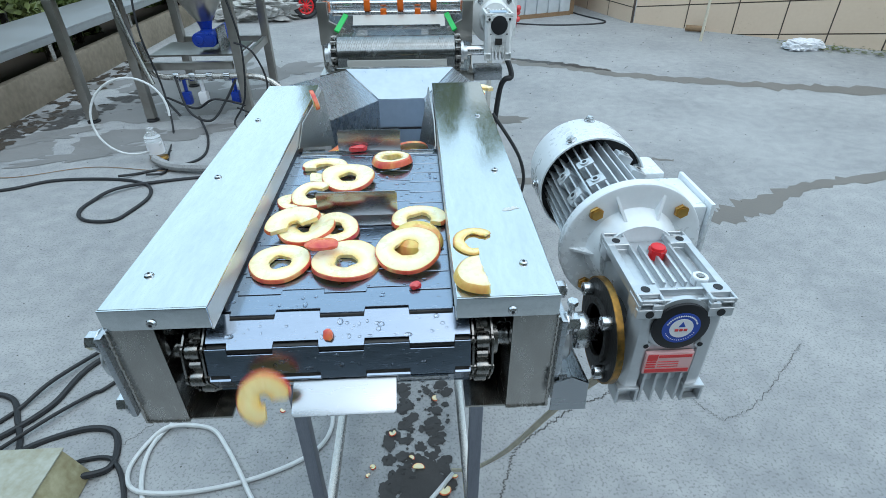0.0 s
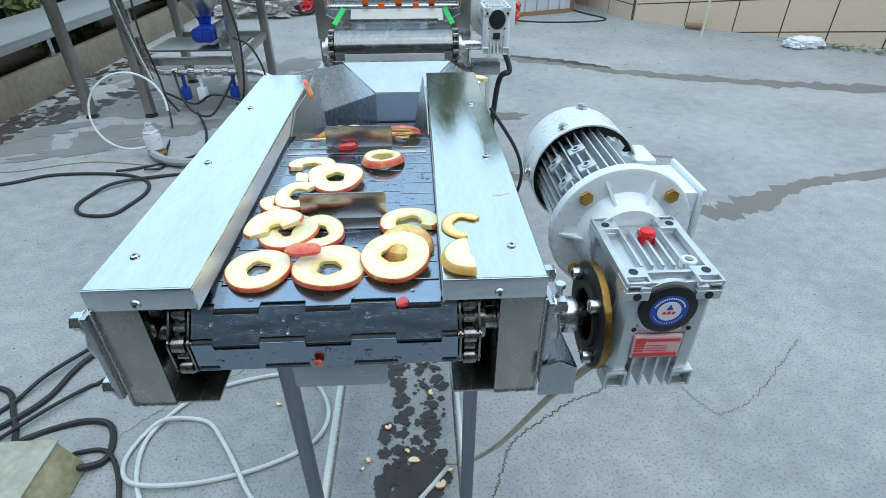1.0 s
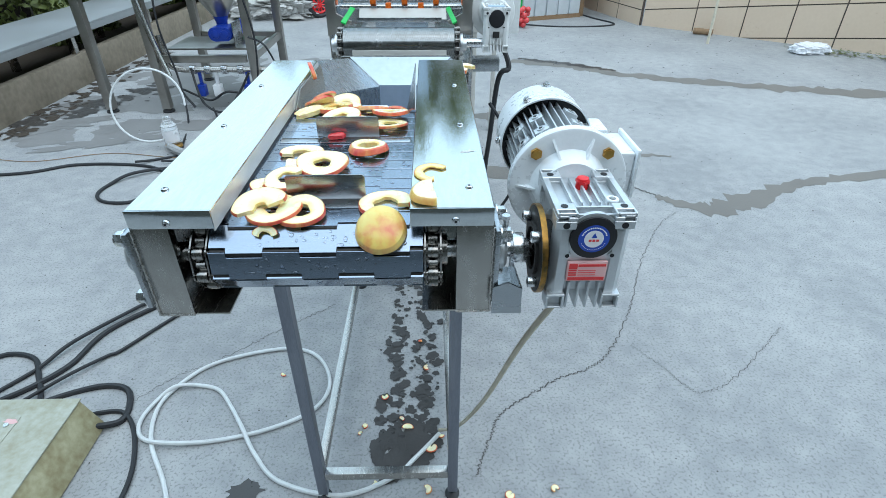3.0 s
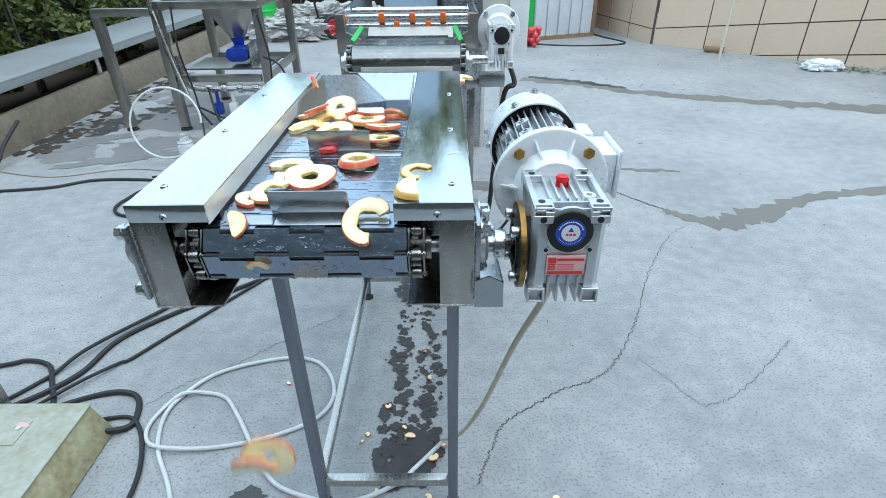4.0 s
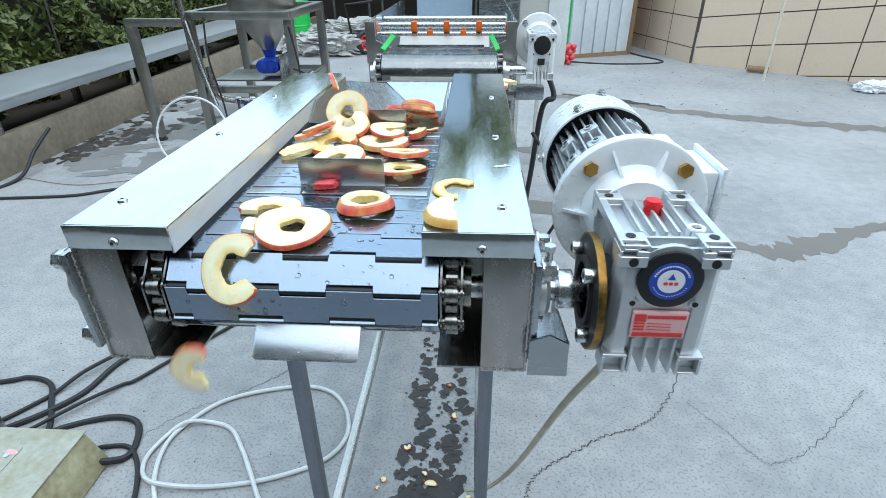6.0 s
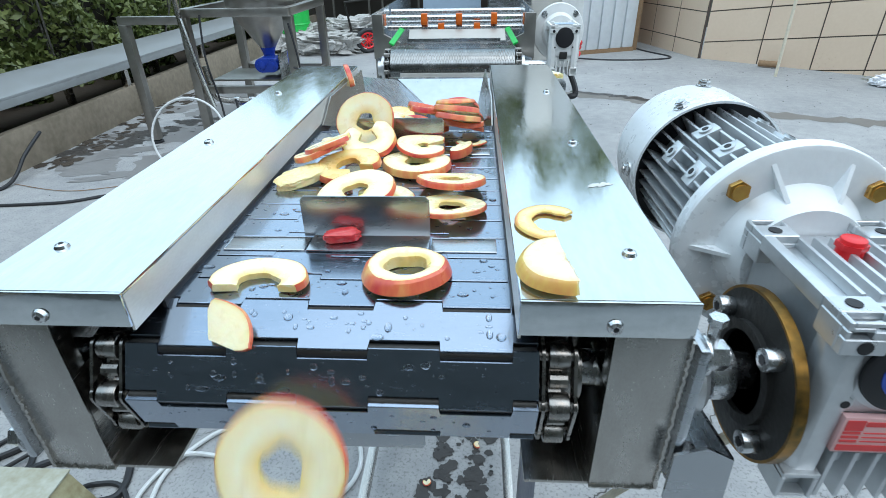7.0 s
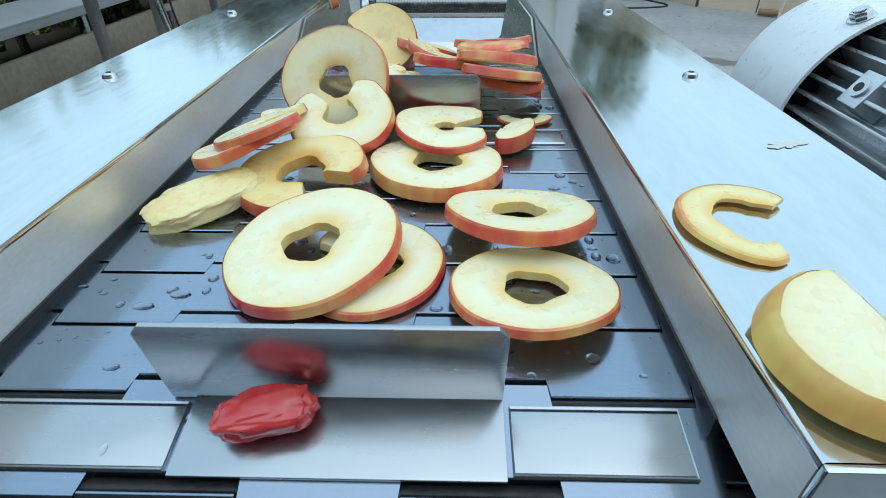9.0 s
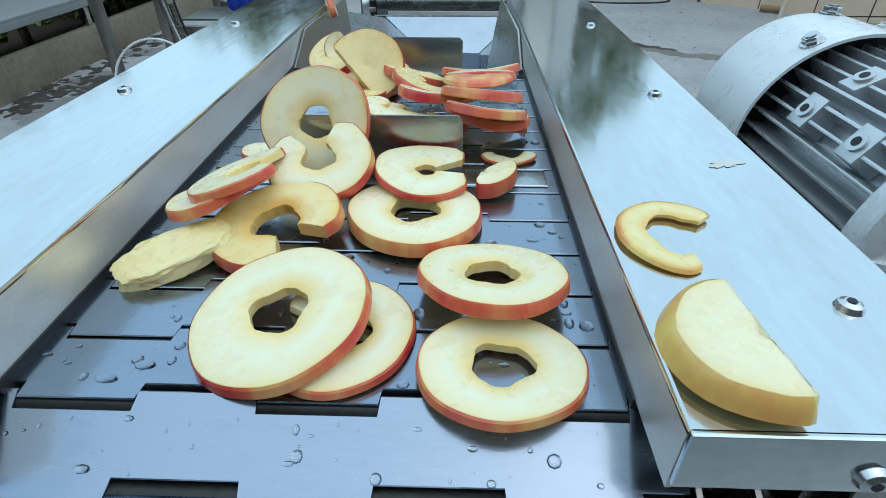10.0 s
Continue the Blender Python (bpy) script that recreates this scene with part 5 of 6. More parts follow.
for k in range(-4, 9):
    bm = B()
    tube(bm, smooth_line([(0.2 + k * 1.35, 13.6 + (k % 3) * 0.8, 0), (0.3 + k * 1.35, 13.6 + (k % 3) * 0.8, 1.6), (0.1 + k * 1.35, 13.8 + (k % 3) * 0.8, 3.4)], 5), 0.14, 8)
    part("trunk", bm, M_brownwall, trees)

shed = thing("container_shed", "white corrugated steel container with a rusty bottom edge", "container")
def along(p0, p1, name, mat, z0, z1, ribs):
    p0, p1 = Vector((*p0, 0)), Vector((*p1, 0))
    d = (p1 - p0)
    n_ = Vector((d.y, -d.x, 0)).normalized()
    for k in range(ribs):
        a, b = p0 + d * (k / ribs), p0 + d * ((k + 1) / ribs - 0.035 / d.length)
        bm = B()
        prism(bm, [(a.x, a.y), (b.x, b.y), (b.x - n_.x * 0.05, b.y - n_.y * 0.05), (a.x - n_.x * 0.05, a.y - n_.y * 0.05)], "z", z0, z1, 0.006)
        part(name, bm, mat, shed)
    bm = B()
    a, b = p0 - n_ * 0.03, p1 - n_ * 0.03
    prism(bm, [(a.x, a.y), (b.x, b.y), (b.x - n_.x * 0.06, b.y - n_.y * 0.06), (a.x - n_.x * 0.06, a.y - n_.y * 0.06)], "z", z0, z1)
    part("back_sheet", bm, M_shed, shed)
    a, b = p0 + n_ * 0.01, p1 + n_ * 0.01
    bm = B()
    prism(bm, [(a.x, a.y), (b.x, b.y), (b.x - n_.x * 0.1, b.y - n_.y * 0.1), (a.x - n_.x * 0.1, a.y - n_.y * 0.1)], "z", 0.0, z0)
    part("rusty_sill", bm, M_rust, shed)
along((1.62, 8.36), (2.62, 8.76), "panel", M_shed, 0.06, 2.5, 5)
bm = B()
prism(bm, [(2.60, 8.84), (2.68, 8.80), (2.2, 11.4), (2.1, 11.4)], "z", 0.0, 2.5)
part("side_panel", bm, M_rust, shed)
bm = B()
box(bm, 1.50, 1.60, 8.4, 8.5, 0, 2.5, 0.01)
part("green_post", bm, M_green, shed)

# unseen wall, added behind the camera so south-facing steel reflects something dark
south = thing("unseen_wall_south", "unseen brown wall added behind the camera to darken reflections", "wall", kind="structure")
bm = B()
box(bm, -9.0, 12.0, -3.3, -3.0, 0, 4.6)
part("wall_body", bm, M_brownwall, south)

# ---- small things by the wall ----
bm = B()
tube(bm, smooth_line([(3.83, 6.70, 0.0), (3.845, 6.74, 0.7), (3.85, 6.78, 1.9)], 6), 0.018, 8)
tagged(part("bamboo_pole", bm, M_cord), "pale wooden pole leaning at the tiled wall", "pole")
bm = B()
cyl(bm, (3.90, 7.33, 0.05), (4.12, 7.20, 0.05), 0.04, 18)
tagged(part("pipe_stub", bm, M_rust), "rusty brown pipe stub at the wall's foot", "pipe")
bag = chunk("plastic_bag", 12, 0.24, 0.14, 0.09, M_whitelabel, "crumpled white plastic bag on the ground", "plastic bag", 0.6)
bag.matrix_basis = pose(4.86, 6.15, 0.0) @ Matrix.Diagonal((0.8, 0.8, 0.7, 1))
bm = B()
rnd = random.Random(31)
for k in range(420):
    x, y = 4.75 + rnd.random() * 1.6, 0
    y = 6.35 - (x - 4.75) * 0.62 + rnd.gauss(0, 0.14)
    r = rnd.uniform(0.012, 0.035)
    a = rnd.uniform(0, 6.28)
    c, s_ = r * math.cos(a), r * math.sin(a)
    z = 0.006 + rnd.random() * 0.03
    vs = [bm.verts.new(p) for p in ((x - c, y - s_, z), (x + s_ * 0.5, y - c * 0.5, z + 0.008), (x + c, y + s_, z + 0.003), (x - s_ * 0.5, y + c * 0.5, z + 0.006))]
    bm.faces.new(vs)
tagged(part("leaf_litter", bm, M_leaf), "dry green leaf litter at the wall", "leaves", kind="stuff")
bm = B()
rnd = random.Random(33)
for k in range(900):
    x, y = rnd.uniform(-2.8, 5.0), rnd.uniform(0.3, 7.5)
    r = rnd.uniform(0.001, 0.0032) * (1 + 0.25 * y)
    m = Matrix.Translation((x, y, r * 0.3)) @ Matrix.Diagonal((r, r * rnd.uniform(0.5, 1), r * 0.5, 1))
    bmesh.ops.create_icosphere(bm, subdivisions=1, radius=1, matrix=m)
tagged(part("grit", bm, M_crack, ground, "loose dark grit on the concrete"), kind="stuff")

# ---- cables and hoses ----
def cable(name, pts, r, mat, label, cat="cable"):
    bm = B()
    tube(bm, smooth_line(pts, 10), r, 8)
    return tagged(part(name, bm, mat), label, cat)
Z = 0.009
cable("cable", [(-3.2, 2.70, Z), (-2.62, 2.776, Z), (-2.337, 2.907, Z), (-1.928, 2.898, Z), (-1.70, 2.80, Z), (-1.618, 2.638, Z), (-1.65, 2.45, Z), (-1.707, 2.341, Z), (-1.86, 2.35, Z), (-1.951, 2.442, Z), (-1.95, 2.58, Z), (-1.85, 2.73, Z + 0.016), (-1.58, 2.86, Z), (-1.1, 2.93, Z), (-0.6, 2.9, Z)], 0.011, M_rubber, "looped black rubber cable on the concrete")
cable("cable", [(-1.928, 2.91, Z + 0.018), (-1.8, 3.0, Z), (-1.5, 3.2, Z), (-1.56, 3.6, Z), (-1.75, 4.0, 0.05)], 0.009, M_rubber, "black rubber cable running to the pump stand")
cable("cable", [(-2.3, 0.85, Z), (-1.676, 1.005, Z), (-1.559, 1.04, Z), (-1.45, 1.01, Z), (-1.38, 0.92, Z), (-1.30, 0.799, Z), (-1.27, 0.70, 0.05)], 0.010, M_rubber, "black rubber cable curling to the control box")
cable("cable", [(-0.21, 2.05, Z), (-0.85, 1.55, Z), (-1.219, 1.207, Z), (-1.295, 0.962, Z), (-1.436, 0.805, Z), (-1.60, 0.73, Z), (-2.2, 0.6, Z)], 0.011, M_rubber, "black rubber cable across the concrete")
cable("cable", [(-0.9, 1.75, Z), (-1.12, 1.42, Z), (-1.33, 1.10, Z + 0.016), (-1.42, 0.93, Z), (-1.62, 0.72, Z), (-2.1, 0.5, Z)], 0.008, M_rubber, "thin black cable across the concrete")
cable("cable", [(-0.75, 1.62, Z), (-1.02, 1.22, Z), (-1.13, 1.05, Z), (-1.17, 1.02, Z), (-1.26, 0.90, Z + 0.014), (-1.40, 0.74, Z)], 0.007, M_rubber, "thin black kinked cable on the concrete")
cable("cable", [(-1.26, 0.70, 0.06), (-1.259, 0.80, Z), (-1.121, 0.858, Z), (-1.02, 0.85, Z), (-0.97, 0.79, Z), (-0.957, 0.699, Z), (-1.035, 0.656, 0.03), (-1.06, 0.63, 0.06)], 0.011, M_rubber, "black cable loop beside the control box")
cable("cable", [(-1.06, 0.68, 0.05), (-1.05, 0.735, Z), (-0.96, 0.73, Z), (-0.873, 0.616, Z), (-0.819, 0.443, Z), (-0.83, 0.2, Z)], 0.008, M_rubber, "black cable leaving the control box")
cable("cable", [(-2.02, 4.03, 1.02), (-2.03, 4.0, 0.7), (-1.98, 4.0, 0.3), (-1.90, 3.8, Z), (-1.75, 3.3, Z), (-1.66, 3.0, Z), (-1.75, 2.92, Z + 0.02)], 0.008, M_rubber, "thin black cable hanging from the stand to the ground")
cable("cable", [(-1.35, 4.07, 0.95), (-1.30, 4.05, 0.6), (-1.34, 4.0, 0.2), (-1.45, 3.95, Z), (-1.30, 3.7, Z), (-1.15, 3.5, Z)], 0.008, M_rubber, "black cable hanging beside the stand leg")
cable("cable", [(-1.90, 4.1, 0.36), (-1.80, 3.95, 0.12), (-1.62, 3.9, 0.05), (-1.50, 4.0, 0.18), (-1.40, 4.05, 0.34)], 0.010, M_rubber, "slack black cable below the pipe manifold")
cable("cable", [(-1.36, 4.08, 0.62), (-1.22, 4.05, 0.55), (-1.15, 4.05, 0.3), (-1.25, 4.0, 0.08), (-1.42, 4.0, 0.12)], 0.008, M_rubber, "curled black cable beside the stand leg")
cable("wire", [(-3.2, 3.1, 0.005), (-2.7, 2.98, 0.005), (-2.2, 3.12, 0.005), (-1.6, 3.02, 0.005), (-0.9, 3.1, 0.005)], 0.0025, M_rust, "thin faded red wire on the concrete", "wire")
cable("hose", [(-0.60, 0.25, Z), (-0.703, 0.445, Z), (-0.807, 0.594, Z), (-0.85, 0.72, Z), (-0.839, 0.82, Z), (-0.76, 0.94, Z), (-0.645, 1.004, Z), (-0.471, 1.046, Z), (-0.35, 1.02, Z), (-0.275, 0.93, Z), (-0.252, 0.82, Z), (-0.302, 0.722, Z), (-0.443, 0.647, Z), (-0.62, 0.605, Z), (-0.775, 0.595, Z + 0.012), (-0.86, 0.63, Z), (-0.89, 0.70, Z), (-0.869, 0.792, Z), (-0.82, 0.84, Z + 0.014), (-0.746, 0.856, Z), (-0.66, 0.83, Z), (-0.59, 0.75, Z), (-0.52, 0.65, Z + 0.014), (-0.45, 0.55, Z), (-0.347, 0.451, Z), (-0.15, 0.40, Z), (0.009, 0.457, Z), (0.076, 0.523, Z), (0.16, 0.62, Z)], 0.0075, M_hose, "coiled white plastic hose on the concrete", "hose")
cable("drain_tube", [(0.16, 0.625, Z + 0.012), (0.215, 0.56, 0.12), (0.27, 0.40, 0.42), (0.315, 0.22, 0.80), (0.345, 0.12, 1.0), (0.345, 0.09, 1.085)], 0.006, M_cord, "tan cord hanging from the gear motor to the ground", "cord")
cable("cable", [(1.3, 8.2, Z), (2.0, 7.9, Z), (2.7, 7.9, Z), (3.0, 8.1, Z), (2.8, 8.6, Z), (2.6, 9.2, Z)], 0.012, M_rubber, "thin black cable on the ground by the container")
bm = B()
tube(bm, smooth_line([(-3.25, 3.55, 0.25), (-3.22, 3.3, 0.15), (-3.2, 3.05, 0.02), (-3.3, 2.7, Z)], 8), 0.013, 8)
tagged(part("cable", bm, M_rubber), "black cable hanging over the kerb", "cable")

# ---- control box and tray ----
cb = thing("control_box", "worn grey-green steel control box on the ground", "control box")
bm = B()
prism(bm, [(-1.42, 0.004), (-1.005, 0.004), (-1.055, 0.125), (-1.40, 0.125)], "y", 0.20, 0.69, 0.004)
part("housing", bm, M_oldside, cb)
bm = B()
box(bm, -1.405, -1.05, 0.195, 0.695, 0.126, 0.132, 0.003)
lid = part("lid", bm, M_oldpaint, cb)
bm = B()
box(bm, -1.29, -1.20, 0.52, 0.62, 0.1325, 0.1345, 0.001)
part("plate", bm, M_oldpaint, lid)
bm = B()
cyl(bm, (-1.225, 0.585, 0.1345), (-1.225, 0.585, 0.139), 0.008, 16)
part("lock", bm, M_bolt, lid)
for x, y, rx, ry, z, sd in ((-1.22, 0.60, 0.022, 0.010, 0.1355, 61), (-1.33, 0.47, 0.03, 0.016, 0.1325, 62)):
    bm = B()
    blob(bm, x, y, rx, ry, z, sd, n=20)
    part("paint_mark", bm, M_pink, lid, "faded pink paint mark")
bm = B()
cyl(bm, (-1.235, 0.345, 0.132), (-1.235, 0.345, 0.1345), 0.02, 24)
cyl(bm, (-1.235, 0.345, 0.134), (-1.235, 0.345, 0.140), 0.009, 12)
part("knob", bm, M_bolt, lid)
tray = thing("steel_tray", "stainless steel tray on the ground beside the control box", "tray")
bm = B()
box(bm, -1.95, -1.40, 0.36, 0.76, 0.004, 0.02, 0.002)
box(bm, -1.41, -1.40, 0.36, 0.76, 0.02, 0.20, 0.002)
box(bm, -1.95, -1.411, 0.75, 0.76, 0.02, 0.20, 0.002)
part("tray_body", bm, M_steel, tray)
cap_ = B()
blob(cap_, -1.33, 2.1, 0.04, 0.02, 0.004, 90, n=12)
tagged(part("fallen_leaf", cap_, M_leaf), "small green leaf fallen on the concrete", "leaf")

# ---- pump stand with a steel tank ----
ps = thing("pump_stand", "stainless steel stand carrying a conical tank", "stand")
LEGS = [(-2.66, 4.07), (-2.17, 4.07), (-1.36, 4.12), (-1.36, 5.08), (-2.17, 5.08)]
for x, y in LEGS:
    bm = B()
    box(bm, x - 0.035, x + 0.035, y - 0.035, y + 0.035, 0.03, 1.0 if x > -2.5 else 0.95, 0.004)
    lg = part("leg", bm, M_satin, ps)
    bm = B()
    lathe(bm, [(0.05, 0), (0.05, 0.015), (0.015, 0.03), (0.015, 0.04)], (x, y, 0), "z", 16)
    part("rubber_foot", bm, M_rubber, lg)
for x0, x1, y0, y1, z in ((-2.205, -1.325, 4.035, 4.10, 1.0), (-2.205, -1.325, 5.045, 5.115, 1.0), (-1.395, -1.325, 4.101, 5.044, 1.0), (-2.205, -2.135, 4.101, 5.044, 1.0), (-2.695, -2.21, 4.04, 4.10, 0.95),
                       (-2.13, -1.40, 4.05, 4.09, 0.42), (-1.38, -1.34, 4.16, 5.04, 0.42), (-2.13, -1.40, 5.06, 5.1, 0.42)):
    bm = B()
    box(bm, x0, x1, y0, y1, z, z + 0.06, 0.004)
    part("rail", bm, M_satin, ps)
bm = B()
box(bm, -2.13, -1.40, 4.25, 4.75, 0.48, 0.495, 0.002)
part("shelf", bm, M_satin, ps)
tank = thing("steel_tank", "conical stainless steel tank in the stand", "tank")
bm = B()
lathe(bm, [(0.03, 0.66), (0.06, 0.70), (0.28, 1.03), (0.29, 1.06), (0.29, 1.62), (0.28, 1.63)], (-1.72, 4.55, 0), "z", 48)
part("tank_shell", bm, M_satin, tank)
bm = B()
lathe(bm, [(0.045, 0.62), (0.05, 0.66), (0.07, 0.72), (0.05, 0.725)], (-1.72, 4.55, 0), "z", 24)
part("outlet", bm, M_blue, tank, "blue outlet collar")
pump = thing("rotor_pump", "bright blue painted lobe pump under the tank", "pump")
bm = B()
prism(bm, [(-1.68 + (0.045 if math.cos(a) > 0 else -0.045) + 0.055 * math.cos(a), 0.59 + 0.058 * math.sin(a)) for a in [2 * math.pi * k / 32 for k in range(32)]], "y", 4.33, 4.50, 0.006)
pb = part("pump_head", bm, M_blue, pump)
for dx in (-0.04, 0.04):
    bm = B()
    cyl(bm, (-1.68 + dx, 4.322, 0.59), (-1.68 + dx, 4.331, 0.59), 0.034, 24, bevel=0.003)
    part("cover_ring", bm, M_blue, pb)
bm = B()
box(bm, -1.57, -1.56, 4.34, 4.56, 0.495, 0.68, 0.003)
part("mounting_plate", bm, M_plate, pump)
bm = B()
cyl(bm, (-1.62, 4.5, 0.59), (-1.62, 4.85, 0.59), 0.06, 24)
part("pump_motor", bm, M_blue, pump)
man = thing("pipe_manifold", "stainless pipe manifold with blue valves below the pump", "manifold")
bm = B()
tube(bm, smooth_line([(-2.13, 4.15, 0.62), (-2.10, 4.15, 0.40), (-2.02, 4.15, 0.345), (-1.85, 4.15, 0.34), (-1.45, 4.15, 0.34), (-1.2, 4.15, 0.32), (-1.0, 4.1, 0.2)], 8), 0.024, 12)
part("pipe", bm, M_steel, man)
for x in (-1.93, -1.80, -1.66, -1.52):
    bm = B()
    cyl(bm, (x, 4.15, 0.34), (x + 0.05, 4.15, 0.34), 0.036, 16, bevel=0.003)
    part("clamp", bm, M_bolt, man)
for i, x in enumerate((-1.86, -1.72, -1.45)):
    bm = B()
    cyl(bm, (x, 4.15, 0.32), (x, 4.15, 0.22), 0.016, 10)
    box(bm, x - 0.035, x + 0.035, 4.10, 4.17, 0.12, 0.22, 0.01)
    part("valve", bm, M_blue if i != 1 else M_whitelabel, man, "blue valve body" if i != 1 else "white valve body")
bm = B()
tube(bm, smooth_line([(-1.35, 4.1, 0.1), (-1.6, 4.05, 0.18), (-1.8, 4.1, 0.09), (-2.0, 4.05, 0.2), (-1.9, 4.0, 0.06)], 8), 0.010, 6)
part("wire", bm, M_rubber, man)
bm = B()
tube(bm, smooth_line([(-2.16, 3.99, 1.0), (-2.10, 3.98, 0.62), (-2.04, 3.98, 0.33)], 6), 0.022, 10)
tube(bm, smooth_line([(-2.16, 3.99, 1.0), (-2.18, 3.98, 1.5)], 6), 0.022, 10)
part("riser", bm, M_steel, man)
bm = B()
ring = [(-1.93 + 0.27 * math.cos(a), 3.3 + 0.10 * math.sin(a), 0.30 + 0.24 * math.sin(a)) for a in [2 * math.pi * k / 40 for k in range(36)]]
tube(bm, ring, 0.008, 8)
tagged(part("clear_tube", bm, M_hose), "clear plastic tube coil standing by the pump", "hose")
bott = thing("dosing_bottle", "clear bottle with a white label and yellow base", "bottle")
bm = B()
lathe(bm, [(0.05, 0.01), (0.055, 0.03), (0.055, 0.17), (0.03, 0.20), (0.025, 0.23)], (-1.80, 3.25, 0), "z", 20)
part("bottle_body", bm, M_clear, bott)
bm = B()
lathe(bm, [(0.0565, 0.05), (0.0565, 0.14)], (-1.80, 3.25, 0), "z", 20)
part("label_band", bm, M_whitelabel, bott, "white paper label")
bm = B()
lathe(bm, [(0.05, 0.0), (0.06, 0.005), (0.06, 0.03), (0.05, 0.034)], (-1.78, 3.22, 0), "z", 16)
part("base_ring", bm, M_brass, bott)
cable("hose", [(-1.78, 3.15, 0.04), (-1.6, 3.02, 0.04), (-1.3, 2.98, 0.04), (-0.9, 3.0, 0.04)], 0.03, M_concrete, "thick grey suction hose on the concrete", "hose")

# ---- second machine behind: roller with wire mesh belt ----
wm = thing("brush_washer", "stainless washing machine with a wire mesh belt and spray pipes", "washing machine")
RY, RZ2, RR = 2.06, 0.978, 0.076
bm = B()
cyl(bm, (-0.255, RY, RZ2), (0.255, RY, RZ2), RR, 40)
part("roller", bm, M_roller, wm)
bm = B()
line = [(RY - RR * math.sin(a) * 1.04, RZ2 + RR * math.cos(a) * 1.04) for a in np.linspace(math.radians(170), 0, 13)] + [(RY + 0.02 * k, RZ2 + RR * 1.05) for k in range(1, 34)]
for j, (y, z) in enumerate(line):
    pts = []
    for k in range(101):
        x = -0.265 + 0.0053 * k
        f = 0.007 * (1 if (k + j) % 2 else -1)
        if j < 13:
            a = math.atan2(RY - y, z - RZ2) + f / RR
            pts.append((x, RY - RR * 1.04 * math.sin(a), RZ2 + RR * 1.04 * math.cos(a)))
        else:
            pts.append((x, y + f, z))
    tube(bm, pts, 0.0013, 3)
tagged(part("mesh_belt", bm, M_roller, wm, "woven steel wire mesh belt"), kind="stuff")
for s in (-1, 1):
    bm = B()
    prism(bm, [(s * 0.345, 1.18), (s * 0.300, 1.18), (s * 0.300, 1.10), (s * 0.228, 1.068), (s * 0.25, 1.03), (s * 0.345, 1.0)], "y", 2.14, 2.165, 0.002)
    part("end_plate", bm, M_satin, wm)
    bm = B()
    box(bm, *sorted((s * 0.345, s * 0.340)), 2.166, 3.6, 0.90, 1.18, 0.001)
    box(bm, *sorted((s * 0.345, s * 0.28)), 2.02, 3.6, 0.86, 0.90, 0.002)
    part("side_panel", bm, M_steel, wm)
    bm = B()
    prism(bm, [(2.17, 1.20), (2.17, 1.12), (2.33, 1.12), (2.33, 1.20)], "x", *sorted((s * 0.30, s * 0.296)))
    part("clear_guard", bm, M_clear, wm)
    bm = B()
    lo, hi = Vector((s * 0.257, 2.10, 1.063)), Vector((s * 0.228, 2.26, 1.104))
    vs = [bm.verts.new(q + Vector((s * dx, 0, dz))) for q in (lo, hi) for dx, dz in ((-0.004, -0.004), (0.016, 0.006), (0.014, 0.012), (-0.006, 0.003))]
    for f in ((0, 1, 2, 3), (7, 6, 5, 4), (0, 4, 5, 1), (1, 5, 6, 2), (2, 6, 7, 3), (3, 7, 4, 0)):
        bm.faces.new([vs[i] for i in f])
    part("green_guide", bm, M_green, wm, "bright green plastic belt guide")
    bm = B()
    box(bm, *sorted((s * 0.325, s * 0.295)), 2.18, 2.22, 1.13, 1.175, 0.003)
    part("orange_block", bm, M_orange, wm)
    bm = B()
    lathe(bm, [(0.05, 0), (0.05, s * 0.012), (0.03, s * 0.014), (0.03, s * 0.03)], (s * 0.285, RY, RZ2), "x", 24)
    part("bearing", bm, M_alu, wm)
    bm = B()
    cyl(bm, (s * 0.262, RY, RZ2), (s * 0.278, RY, RZ2), 0.064, 18)
    part("sprocket", bm, M_iron, wm)
    for k in range(10):
        a = radians(-20 + 28 * k)
        bm = B()
        cyl(bm, (s * 0.258, RY - 0.072 * math.sin(a), RZ2 + 0.072 * math.cos(a)), (s * 0.282, RY - 0.072 * math.sin(a), RZ2 + 0.072 * math.cos(a)), 0.009, 10)
        part("chain_roller", bm, M_chain, wm)
    bm = B()
    box(bm, s * 0.312 - 0.02, s * 0.312 + 0.02, 2.08, 2.12, 0.0, 0.86, 0.003)
    part("leg", bm, M_steel, wm)
    bm = B()
    box(bm, s * 0.29 - 0.022, s * 0.29 + 0.022, 1.99, 2.04, 0.86, 0.915, 0.003)
    part("foot_block", bm, M_steel, wm)
bm = B()
box(bm, -0.210, 0.218, 1.948, 1.953, 0.925, 0.978, 0.001)
box(bm, -0.210, 0.218, 1.9535, 1.985, 0.925, 0.929)
part("scraper", bm, M_lip, wm)
for k, (y, z) in enumerate(((2.30, 1.150), (2.30, 1.110), (2.42, 1.165), (2.42, 1.12), (2.55, 1.155))):
    bm = B()
    cyl(bm, (-0.30, y, z), (0.30, y, z), 0.0125, 14)
    part("spray_pipe", bm, M_bolt, wm)
